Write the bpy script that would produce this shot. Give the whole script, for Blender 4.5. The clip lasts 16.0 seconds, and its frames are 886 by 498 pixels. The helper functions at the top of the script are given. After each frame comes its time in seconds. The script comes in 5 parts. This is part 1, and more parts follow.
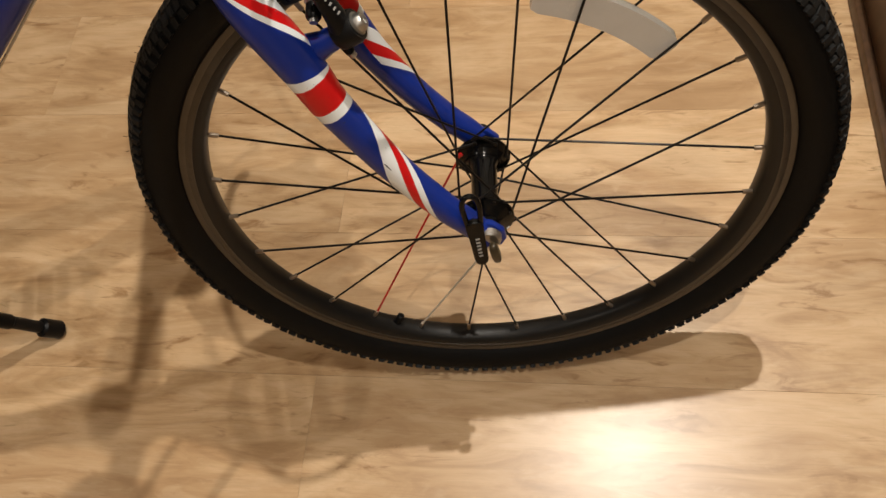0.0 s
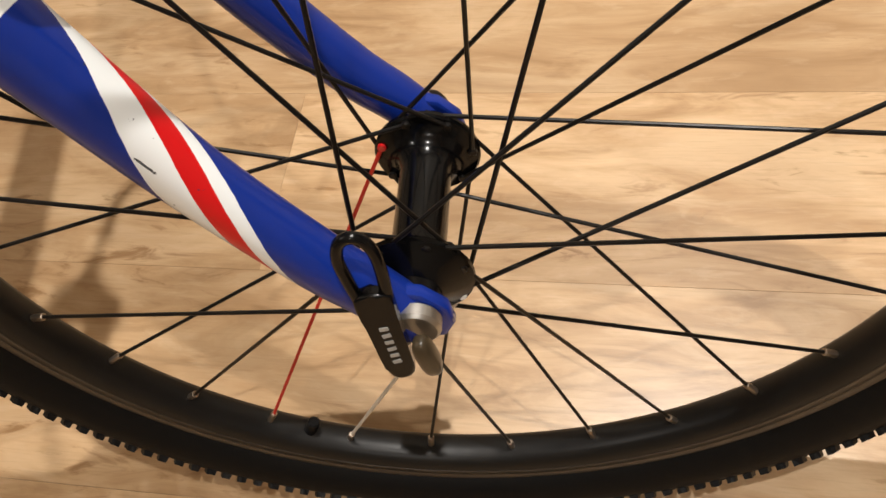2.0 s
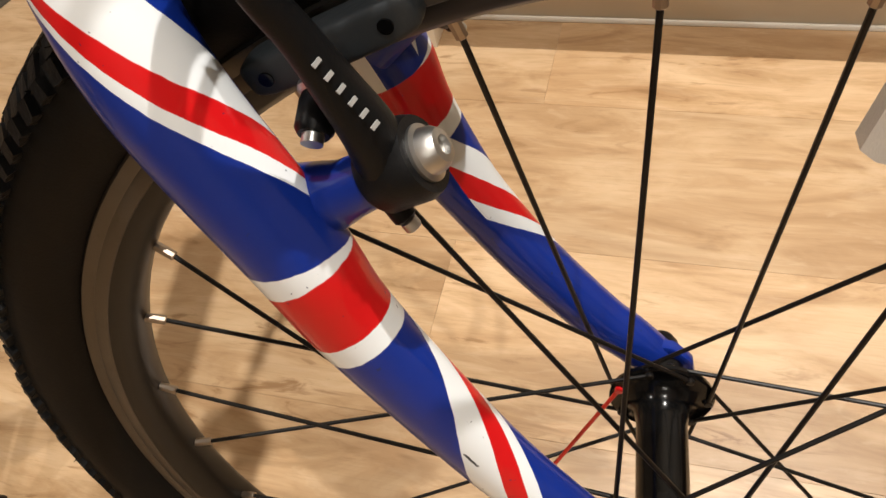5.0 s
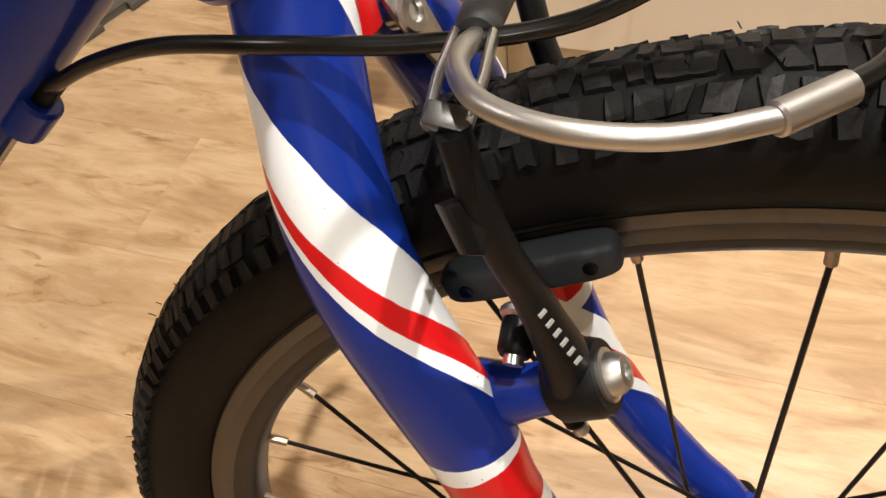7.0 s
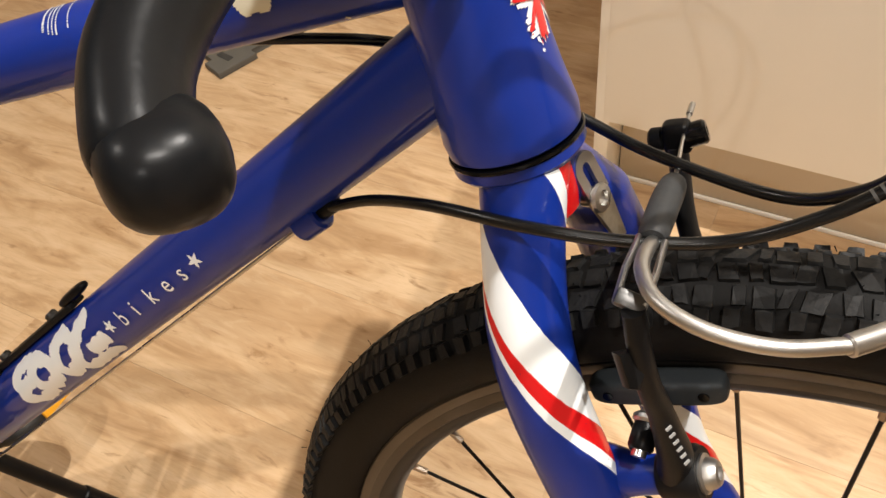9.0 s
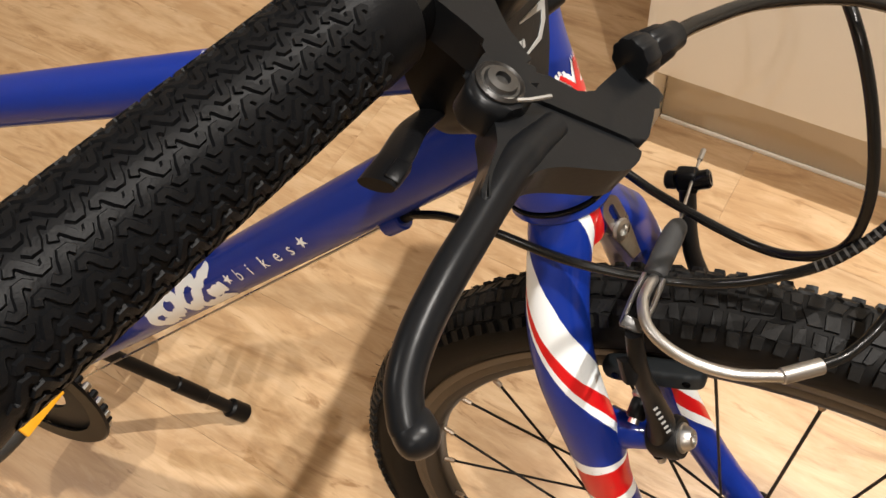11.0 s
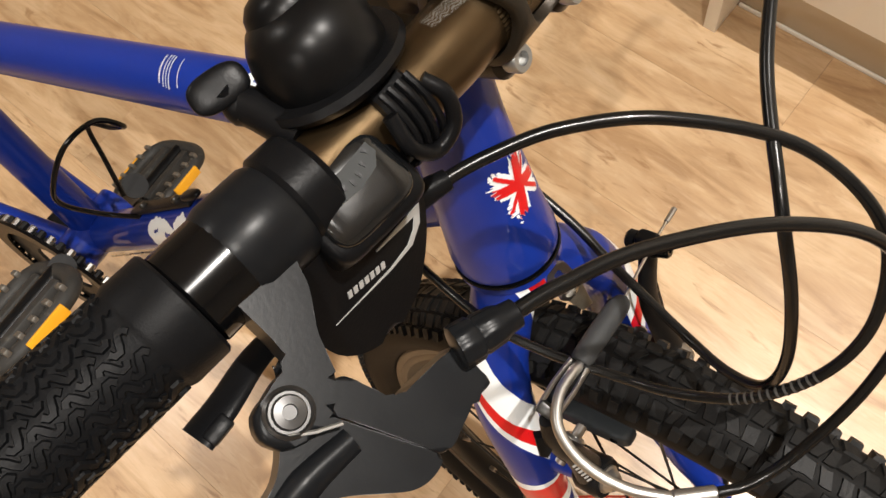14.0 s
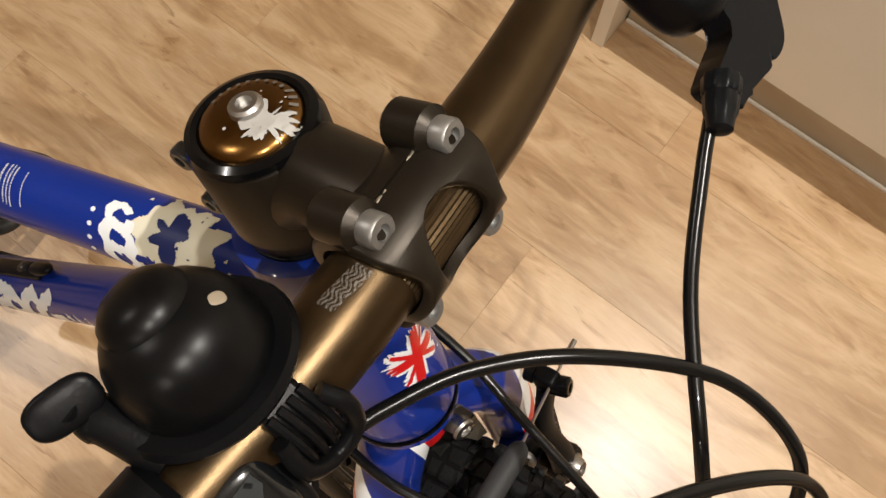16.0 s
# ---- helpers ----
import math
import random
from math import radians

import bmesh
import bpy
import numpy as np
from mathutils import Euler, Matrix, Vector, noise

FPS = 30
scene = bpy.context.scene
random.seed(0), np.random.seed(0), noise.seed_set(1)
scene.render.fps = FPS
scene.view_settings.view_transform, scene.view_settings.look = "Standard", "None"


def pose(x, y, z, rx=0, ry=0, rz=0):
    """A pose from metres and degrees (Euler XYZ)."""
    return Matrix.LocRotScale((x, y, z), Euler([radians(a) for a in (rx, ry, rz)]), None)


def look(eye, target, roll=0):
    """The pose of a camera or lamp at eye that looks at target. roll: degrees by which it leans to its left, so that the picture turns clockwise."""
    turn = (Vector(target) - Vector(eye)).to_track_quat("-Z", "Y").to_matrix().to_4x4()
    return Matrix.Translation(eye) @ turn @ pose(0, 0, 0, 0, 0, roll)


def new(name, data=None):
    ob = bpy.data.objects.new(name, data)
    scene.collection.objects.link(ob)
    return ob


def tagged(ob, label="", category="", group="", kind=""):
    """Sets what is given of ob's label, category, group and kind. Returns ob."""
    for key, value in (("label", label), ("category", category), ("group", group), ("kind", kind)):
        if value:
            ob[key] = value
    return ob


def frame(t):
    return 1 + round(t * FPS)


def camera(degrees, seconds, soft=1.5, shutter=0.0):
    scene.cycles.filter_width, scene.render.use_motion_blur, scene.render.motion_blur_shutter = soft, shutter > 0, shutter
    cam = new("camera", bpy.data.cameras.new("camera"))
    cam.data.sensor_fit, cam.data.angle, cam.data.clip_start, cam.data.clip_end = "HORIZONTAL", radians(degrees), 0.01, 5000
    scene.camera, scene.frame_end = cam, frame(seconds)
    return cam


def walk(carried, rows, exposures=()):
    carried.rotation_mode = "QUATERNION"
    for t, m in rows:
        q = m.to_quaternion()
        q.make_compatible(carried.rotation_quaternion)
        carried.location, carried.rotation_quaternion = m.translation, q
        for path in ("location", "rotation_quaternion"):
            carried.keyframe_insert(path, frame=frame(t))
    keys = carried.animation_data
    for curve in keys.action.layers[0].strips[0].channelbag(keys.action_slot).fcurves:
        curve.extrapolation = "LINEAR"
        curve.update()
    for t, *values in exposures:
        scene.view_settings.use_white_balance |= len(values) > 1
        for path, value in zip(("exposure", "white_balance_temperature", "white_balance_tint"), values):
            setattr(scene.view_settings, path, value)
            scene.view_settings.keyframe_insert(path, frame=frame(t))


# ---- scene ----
cam = camera(55.7, 16.0)
PATH = [
    (0, (0.025, -0.403, 0.917), (-0.152, 0.559, -0.827), -13.2),
    (0.3, (0.026, -0.356, 0.846), (-0.089, 0.56, -0.928), -12.3),
    (0.5, (0.03, -0.314, 0.772), (-0.06, 0.592, -1.008), -11.5),
    (1, (0.049, -0.264, 0.679), (-0.068, 0.68, -1.081), -12.5),
    (1.5, (0.063, -0.226, 0.631), (-0.147, 0.737, -1.11), -15.6),
    (2, (0.064, -0.195, 0.601), (-0.243, 0.787, -1.114), -17.9),
    (2.5, (0.055, -0.179, 0.588), (-0.301, 0.815, -1.11), -18.7),
    (3, (0.032, -0.17, 0.597), (-0.36, 0.832, -1.089), -19.0),
    (3.5, (0.013, -0.164, 0.613), (-0.395, 0.862, -1.055), -18.4),
    (4, (0.002, -0.157, 0.631), (-0.417, 0.9, -1.014), -17.6),
    (4.2, (-0.004, -0.155, 0.641), (-0.425, 0.915, -0.995), -17.2),
    (6.3, (-0.034, -0.136, 0.7), (-0.465, 1.028, -0.868), -12.9),
    (6.5, (-0.04, -0.136, 0.705), (-0.473, 1.036, -0.856), -12.3),
    (7, (-0.066, -0.129, 0.727), (-0.51, 1.051, -0.825), -10.6),
    (7.5, (-0.078, -0.127, 0.743), (-0.537, 1.065, -0.796), -9.5),
    (8, (-0.074, -0.13, 0.765), (-0.556, 1.076, -0.756), -8.9),
    (8.5, (-0.076, -0.149, 0.797), (-0.615, 1.051, -0.709), -8.2),
    (9, (-0.084, -0.172, 0.829), (-0.698, 0.995, -0.675), -8.1),
    (9.5, (-0.086, -0.181, 0.86), (-0.76, 0.954, -0.643), -9.2),
    (10, (-0.072, -0.185, 0.887), (-0.775, 0.889, -0.646), -10.2),
    (10.2, (-0.072, -0.187, 0.9), (-0.769, 0.852, -0.66), -10.1),
    (12.3, (-0.086, -0.164, 0.992), (-0.618, 0.522, -0.809), -13.1),
    (12.5, (-0.079, -0.145, 0.994), (-0.609, 0.494, -0.825), -14.1),
    (13, (-0.07, -0.109, 1.001), (-0.618, 0.432, -0.845), -18.0),
    (13.5, (-0.063, -0.077, 0.998), (-0.643, 0.381, -0.861), -21.8),
    (14, (-0.068, -0.045, 0.998), (-0.667, 0.359, -0.867), -23.5),
    (14.5, (-0.073, -0.017, 0.995), (-0.681, 0.366, -0.871), -23.9),
    (15, (-0.081, 0.005, 0.996), (-0.659, 0.391, -0.88), -23.1),
    (15.5, (-0.099, 0.027, 1.004), (-0.583, 0.452, -0.889), -17.4),
    (16, (-0.128, 0.032, 0.995), (-0.414, 0.489, -0.931), 0.2),
]
EXPOSURES = [(0, -0.56, 6900, 10), (0.5, -0.48, 6850, 10), (1, -0.28, 6700, 10), (2, -0.14, 6500, 10), (3, -0.12, 6500, 10), (3.5, -0.16, 6500, 10), (4.2, -0.12, 6500, 10), (6.5, 0.1, 6500, 10), (8.5, 0.22, 6500, 10), (10, 0.14, 6500, 10),
             (12.5, 0.09, 6500, 10), (13.5, -0.02, 6500, 10), (14.5, 0.02, 6500, 10), (15, 0.05, 6500, 10), (15.5, -0.10, 6550, 10), (16, -0.41, 6600, 10)]
walk(cam, [(t, look(eye, target, roll)) for t, eye, target, roll in PATH], EXPOSURES)

# ---- world, light ----
TH = radians(-5.5)                      # the room's turn against the wheel's heading


def room(u, v, z=0.0):
    return Vector((u * math.cos(TH) - v * math.sin(TH), u * math.sin(TH) + v * math.cos(TH), z))


world = bpy.data.worlds.new("room_world")
world.use_nodes = True
world.node_tree.nodes["Background"].inputs[0].default_value = (1.0, 0.86, 0.68, 1)
world.node_tree.nodes["Background"].inputs[1].default_value = 0.008
scene.world = world
CEILING = 2.4
# the fourth lamp is added and unseen; it brightens the cabinet front and fills
LAMPS = [((0.38, 0.46), 30.0), ((0.33, -0.37), 15.0), ((-1.80, -0.43), 11.0), ((0.33, -1.95), 13.0)]
for (lx, ly), watts in LAMPS:
    lamp_data = bpy.data.lights.new("downlight_bulb", "AREA")
    lamp_data.shape, lamp_data.size, lamp_data.energy = "DISK", 0.03, watts
    lamp_data.color = (1.0, 0.945, 0.88)
    lamp_data.spread = radians(145)
    new("downlight_bulb", lamp_data).matrix_world = pose(lx, ly, CEILING - 0.012)

# ---- materials ----


class Nodes:
    """A small helper to write node materials."""

    def __init__(self, name):
        self.mat = bpy.data.materials.new(name)
        self.mat.use_nodes = True
        self.tree = self.mat.node_tree
        self.bsdf = self.tree.nodes["Principled BSDF"]

    def add(self, kind, **props):
        n = self.tree.nodes.new(kind)
        for k, v in props.items():
            if k == "operation":
                n.operation = v
            elif k == "blend":
                n.data_type, n.blend_type = "RGBA", v
            elif k == "dims":
                n.noise_dimensions = v
            elif k == "feature":
                n.feature = v
            elif k == "attr":
                n.attribute_name = v
        return n

    def link(self, a, b):
        self.tree.links.new(a, b)

    def put(self, socket, value):
        if isinstance(value, (int, float)):
            socket.default_value = value
        elif isinstance(value, tuple):
            socket.default_value = value if len(value) != 3 or len(socket.default_value) == 3 else (*value, 1)
        else:
            self.link(value, socket)

    def math(self, op, a, b=0.0, c=0.0):
        n = self.add("ShaderNodeMath", operation=op)
        for sock, v in zip(n.inputs, (a, b, c)):
            self.put(sock, v)
        return n.outputs[0]

    def mix(self, fac, a, b, blend="MIX"):
        n = self.add("ShaderNodeMix", blend=blend)
        self.put(n.inputs[0], fac)
        self.put(n.inputs[6], a)
        self.put(n.inputs[7], b)
        return n.outputs[2]

    def coords(self, kind="Object", scale=(1, 1, 1), shift=None):
        tc = self.add("ShaderNodeTexCoord")
        mp = self.add("ShaderNodeMapping")
        self.link(tc.outputs[kind], mp.inputs[0])
        mp.inputs["Scale"].default_value = scale
        if shift is not None:
            self.link(shift, mp.inputs["Location"])
        return mp.outputs[0]

    def noise(self, vec, scale, detail=4.0, rough=0.55, distort=0.0):
        n = self.add("ShaderNodeTexNoise")
        self.link(vec, n.inputs["Vector"])
        n.inputs["Scale"].default_value = scale
        n.inputs["Detail"].default_value = detail
        n.inputs["Roughness"].default_value = rough
        n.inputs["Distortion"].default_value = distort
        return n.outputs["Fac"]

    def ramp(self, fac, stops):
        n = self.add("ShaderNodeValToRGB")
        self.link(fac, n.inputs[0])
        cr = n.color_ramp
        while len(cr.elements) < len(stops):
            cr.elements.new(0.5)
        for e, (p, c) in zip(cr.elements, stops):
            e.position, e.color = p, (*c, 1) if len(c) == 3 else c
        return n.outputs[0]

    def step(self, value, lo, hi):
        n = self.add("ShaderNodeMapRange")
        n.interpolation_type = "SMOOTHSTEP"
        self.put(n.inputs[0], value)
        n.inputs[1].default_value, n.inputs[2].default_value = lo, hi
        return n.outputs[0]

    def bump(self, height, strength, distance):
        n = self.add("ShaderNodeBump")
        n.inputs["Strength"].default_value, n.inputs["Distance"].default_value = strength, distance
        self.link(height, n.inputs["Height"])
        self.link(n.outputs[0], self.bsdf.inputs["Normal"])

    def set(self, **values):
        for k, v in values.items():
            self.put(self.bsdf.inputs[k.replace("_", " ")], v)
        return self.mat


def surface(name, base, rough, metal=0.0, coat=0.0, vary=0.15, scale=60.0, bump=0.0, bump_scale=400.0, rvary=0.1, dust=None, spec=0.5):
    """A plain material with variation at two scales, some bump, and dust or wear."""
    n = Nodes(name)
    v = n.coords()
    big, fine = n.noise(v, scale, 5), n.noise(v, scale * 7, 3)
    dark = tuple(c * (1 - vary) for c in base)
    light = tuple(min(1, c * (1 + vary)) for c in base)
    col = n.mix(big, dark, light)
    col = n.mix(n.math("MULTIPLY", fine, 0.35), col, base)
    if dust:
        spots = n.step(n.noise(v, scale * 1.7, 6, 0.7), 0.55, 0.72)
        col = n.mix(n.math("MULTIPLY", spots, 0.55), col, dust)
    r = n.math("ADD", rough - rvary / 2, n.math("MULTIPLY", big, rvary))
    if bump:
        n.bump(n.noise(v, bump_scale, 3), bump, 0.0006)
    return n.set(Base_Color=col, Roughness=r, Metallic=metal, Coat_Weight=coat, Coat_Roughness=0.035, Specular_IOR_Level=spec)


BLUE = (0.006, 0.026, 0.235)
RED, WHITE = (0.60, 0.008, 0.010), (0.82, 0.86, 0.88)
blue_paint = surface("blue_paint", BLUE, 0.38, coat=0.5, vary=0.12, scale=25, spec=0.12, bump=0.02, bump_scale=250)
white_paint = surface("white_decal", WHITE, 0.35, coat=0.4, vary=0.05)
red_paint = surface("red_decal", RED, 0.33, coat=0.4, vary=0.08)
cream_decal = surface("cream_decal", (0.70, 0.67, 0.53), 0.45, vary=0.08)
navy_decal = surface("navy_decal", (0.01, 0.02, 0.11), 0.4, vary=0.08)
black_plastic = surface("black_plastic", (0.0042, 0.0043, 0.0048), 0.34, vary=0.25, bump=0.12, bump_scale=900, spec=0.13)
matt_black = surface("matt_black_alloy", (0.006, 0.006, 0.0064), 0.46, metal=0.1, vary=0.25, bump=0.15, bump_scale=1200, spec=0.18)
grey_black = surface("grey_black_alloy", (0.0064, 0.0070, 0.0080), 0.31, vary=0.25, bump=0.05, bump_scale=700, dust=(0.0100, 0.0106, 0.0116), spec=0.15, rvary=0.12)
gloss_black = surface("gloss_black", (0.0028, 0.0028, 0.0030), 0.16, vary=0.2, coat=0.08, rvary=0.08, spec=0.2)
rubber = surface("tyre_rubber", (0.0045, 0.0042, 0.004), 0.62, vary=0.3, scale=35, bump=0.25, bump_scale=700, dust=(0.008, 0.007, 0.006), spec=0.14)
tread_rubber = surface("tread_rubber", (0.0098, 0.0097, 0.0096), 0.50, vary=0.35, scale=80, bump=0.4, bump_scale=500, dust=(0.018, 0.0176, 0.0172), spec=0.17)
grip_rubber = surface("grip_rubber", (0.0046, 0.0048, 0.0054), 0.44, vary=0.25, scale=120, bump=0.2, bump_scale=1500, spec=0.10)
boot_rubber = surface("boot_rubber", (0.032, 0.033, 0.034), 0.6, vary=0.2, bump=0.3, spec=0.3)
pad_rubber = surface("pad_rubber", (0.022, 0.026, 0.029), 0.6, vary=0.3, bump=0.3, dust=(0.05, 0.05, 0.05), spec=0.3)
bell_black = surface("bell_black", (0.0030, 0.0031, 0.0034), 0.33, vary=0.25, rvary=0.14, spec=0.2, bump=0.03, bump_scale=300, dust=(0.0065, 0.0066, 0.0068))
cable_black = surface("cable_black", (0.0045, 0.0045, 0.0045), 0.24, vary=0.2, coat=0.12, spec=0.30)
spoke_black = surface("spoke_black", (0.006, 0.005, 0.0042), 0.38, metal=0.1, vary=0.2, spec=0.3)
spoke_red = surface("spoke_red", (0.50, 0.02, 0.01), 0.4, vary=0.1)
spoke_white = surface("spoke_white", (0.6, 0.57, 0.52), 0.4, vary=0.1)
steel = surface("steel", (0.55, 0.54, 0.52), 0.28, metal=1.0, vary=0.12, bump=0.05)
alloy = surface("brushed_alloy", (0.48, 0.47, 0.45), 0.38, metal=1.0, vary=0.15, bump=0.08, bump_scale=1500)
nipple_metal = surface("nipple_metal", (0.42, 0.35, 0.28), 0.4, metal=1.0, vary=0.2)
worn_metal = surface("worn_bare_metal", (0.42, 0.38, 0.30), 0.4, metal=0.9, vary=0.3, scale=400)
pivot_metal = surface("pivot_metal", (0.085, 0.084, 0.083), 0.36, metal=0.9, vary=0.3, scale=300)
bolt_grey = surface("zinc_bolt", (0.40, 0.40, 0.39), 0.42, metal=0.9, vary=0.15)
bronze = surface("bronze_anodised", (0.088, 0.058, 0.029), 0.31, metal=0.9, vary=0.2, scale=90, bump=0.10, bump_scale=2500)
bronze_stem = surface("dark_bronze", (0.024, 0.0185, 0.0125), 0.37, metal=0.6, vary=0.2, scale=70, bump=0.08, bump_scale=2500)
gold_cap = surface("gold_cap", (0.24, 0.125, 0.038), 0.24, metal=1.0, vary=0.12)
rim_track = surface("rim_track", (0.092, 0.084, 0.075), 0.36, metal=0.8, vary=0.25, scale=50, bump=0.1, bump_scale=1800, dust=(0.060, 0.053, 0.046))
rim_black = surface("rim_black", (0.008, 0.0075, 0.007), 0.4, metal=0.1, vary=0.25, spec=0.3)
mark_white = surface("printed_white", (0.55, 0.57, 0.60), 0.5, vary=0.1)
mark_grey = surface("printed_mark", (0.34, 0.34, 0.33), 0.5, vary=0.1)
display_card = surface("display_card", (0.016, 0.018, 0.018), 0.5, vary=0.35, scale=200, spec=0.2)
worn_white = surface("worn_white_print", (0.40, 0.39, 0.37), 0.5, vary=0.3, scale=300, dust=(0.14, 0.10, 0.05))
chip_bare = surface("chipped_bare", (0.30, 0.25, 0.18), 0.6, vary=0.2, scale=300)
scrape_grey = surface("worn_print", (0.17, 0.15, 0.125), 0.5, metal=0.4, vary=0.25)
cable_print = surface("cable_print", (0.05, 0.048, 0.045), 0.5, vary=0.25)
orange_plastic = surface("orange_reflector", (0.85, 0.40, 0.02), 0.25, vary=0.15, coat=0.5)
clear_reflector = surface("clear_reflector", (0.62, 0.61, 0.58), 0.25, vary=0.1, coat=0.6, bump=0.5, bump_scale=900)
pedal_metal = surface("pedal_worn_metal", (0.20, 0.19, 0.17), 0.45, metal=0.7, vary=0.3, scale=200)
pedal_grey = surface("pedal_plastic", (0.032, 0.031, 0.029), 0.55, vary=0.3, bump=0.3, dust=(0.12, 0.11, 0.09), spec=0.3)
smoke_window = surface("smoke_window", (0.006, 0.0065, 0.007), 0.14, vary=0.3, coat=0.4, spec=0.4)
cam_plastic = surface("cam_plastic", (0.040, 0.029, 0.016), 0.3, vary=0.4, coat=0.2, spec=0.3)
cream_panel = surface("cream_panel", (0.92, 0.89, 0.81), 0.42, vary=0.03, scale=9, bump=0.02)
wall_paint = surface("wall_paint", (0.60, 0.54, 0.45), 0.85, vary=0.03, scale=6, bump=0.15, bump_scale=160)
ceiling_paint = surface("ceiling_paint", (0.80, 0.79, 0.76), 0.9, vary=0.02, scale=6, bump=0.1, bump_scale=160)
mat_grey = surface("mat_rubber", (0.105, 0.098, 0.084), 0.7, vary=0.12, scale=40, bump=0.3, bump_scale=300, spec=0.3)
mat_dark = surface("mat_groove", (0.04, 0.036, 0.03), 0.8, vary=0.2)
joint_brown = surface("joint_brown", (0.26, 0.155, 0.075), 0.6, vary=0.2)
# the cabinet's cream, darkened to tan: the recess's shade is put into the colour
shaded_cream = surface("shaded_cream", (0.66, 0.58, 0.45), 0.5, vary=0.04, scale=9)


def crown_bands(n, o, col):
    """The white and red stripes that run down the front of the fork crown."""
    sep = n.add("ShaderNodeSeparateXYZ")
    n.link(o, sep.inputs[0])
    x, y, z = sep.outputs
    front = n.math("GREATER_THAN", n.math("ADD", x, n.math("MULTIPLY", z, 0.351)), -0.0485)
    inside = n.math("MULTIPLY", front, n.math("MULTIPLY", n.math("GREATER_THAN", z, 0.279), n.math("LESS_THAN", z, 0.330)))
    across = n.math("SUBTRACT", y, n.math("ADD", -0.0102, n.math("MULTIPLY", n.math("SUBTRACT", 0.300, z), 0.15)))
    for lo, hi, colour in ((0.0, 0.0056, WHITE), (0.0056, 0.0160, RED)):
        m = n.math("MULTIPLY", n.step(across, lo - 0.0002, lo + 0.0002), n.math("SUBTRACT", 1.0, n.step(across, hi - 0.0002, hi + 0.0002)))
        col = n.mix(n.math("MULTIPLY", m, inside), col, colour)
    return col


def crown_paint_made():
    n = Nodes("crown_paint")
    o = n.coords()
    grain = n.noise(o, 30, 4)
    col = n.mix(grain, tuple(c * 0.9 for c in BLUE), tuple(c * 1.1 for c in BLUE))
    col = crown_bands(n, o, col)
    dirt = n.step(n.noise(o, 160, 5, 0.65), 0.60, 0.72)
    col = n.mix(n.math("MULTIPLY", dirt, 0.35), col, (0.16, 0.13, 0.09))
    return n.set(Base_Color=col, Roughness=n.math("ADD", 0.32, n.math("MULTIPLY", grain, 0.1)), Coat_Weight=0.5, Coat_Roughness=0.035, Specular_IOR_Level=0.12)


def striped_leg():
    """Blue paint with the white and red bands of the fork legs; u is metres up the leg, v the angle round it."""
    n = Nodes("fork_paint")
    at = n.add("ShaderNodeAttribute", attr="leg_map")
    sep = n.add("ShaderNodeSeparateXYZ")
    n.link(at.outputs["Vector"], sep.inputs[0])
    s, phi = sep.outputs[0], sep.outputs[1]
    o = n.coords()
    s = n.math("ADD", s, n.math("MULTIPLY", n.math("SUBTRACT", n.noise(o, 130, 2), 0.5), 0.0016))
    grain = n.noise(o, 30, 4)
    col = n.mix(grain, tuple(c * 0.9 for c in BLUE), tuple(c * 1.1 for c in BLUE))

    def above(s0, k):
        return n.step(n.math("SUBTRACT", s, n.math("ADD", s0, n.math("MULTIPLY", phi, k))), -0.00025, 0.00025)

    def band(lo, hi, gate, colour, base):
        m = n.math("MULTIPLY", above(*lo), n.math("SUBTRACT", 1.0, above(*hi)))
        return n.mix(n.math("MULTIPLY", m, gate), base, colour)

    high = n.math("MULTIPLY", n.math("GREATER_THAN", phi, -1.5), n.math("LESS_THAN", phi, 2.1))
    low = n.math("MULTIPLY", n.math("GREATER_THAN", phi, -1.3), n.math("LESS_THAN", phi, 2.8))
    for a, b, gate, c in (((0.2850, -0.0330), (0.3272, -0.0256), high, WHITE), ((0.2912, -0.0299), (0.3008, -0.0250), high, RED),
                          ((0.1803, -0.0007), (0.2198, -0.0034), 1.0, WHITE), ((0.1884, -0.0007), (0.2121, 0.0), 1.0, RED),
                          ((0.0665, 0.0257), (0.1207, 0.0250), low, WHITE), ((0.0775, 0.0264), (0.0941, 0.0276), low, RED)):
        col = band(a, b, gate, c, col)
    col = crown_bands(n, o, col)
    wob = n.math("MULTIPLY", n.math("SUBTRACT", n.noise(o, 900, 2), 0.5), 0.10)
    off = n.math("ABSOLUTE", n.math("SUBTRACT", n.math("ADD", phi, wob), 0.31), 0.0)
    scratch = n.math("MULTIPLY", n.math("LESS_THAN", off, 0.034), n.math("MULTIPLY", n.math("GREATER_THAN", s, 0.1180), n.math("LESS_THAN", s, 0.1265)))
    col = n.mix(n.math("MULTIPLY", scratch, n.step(n.noise(o, 500, 2), 0.30, 0.42)), col, (0.06, 0.07, 0.08))
    chips = n.step(n.noise(o, 420, 2, 0.5), 0.735, 0.75)
    col = n.mix(n.math("MULTIPLY", chips, 0.7), col, (0.02, 0.03, 0.08))
    n.bump(n.noise(o, 220, 3), 0.03, 0.0006)
    return n.set(Base_Color=col, Roughness=n.math("ADD", 0.32, n.math("MULTIPLY", grain, 0.1)), Coat_Weight=0.5, Coat_Roughness=0.035, Specular_IOR_Level=0.12)


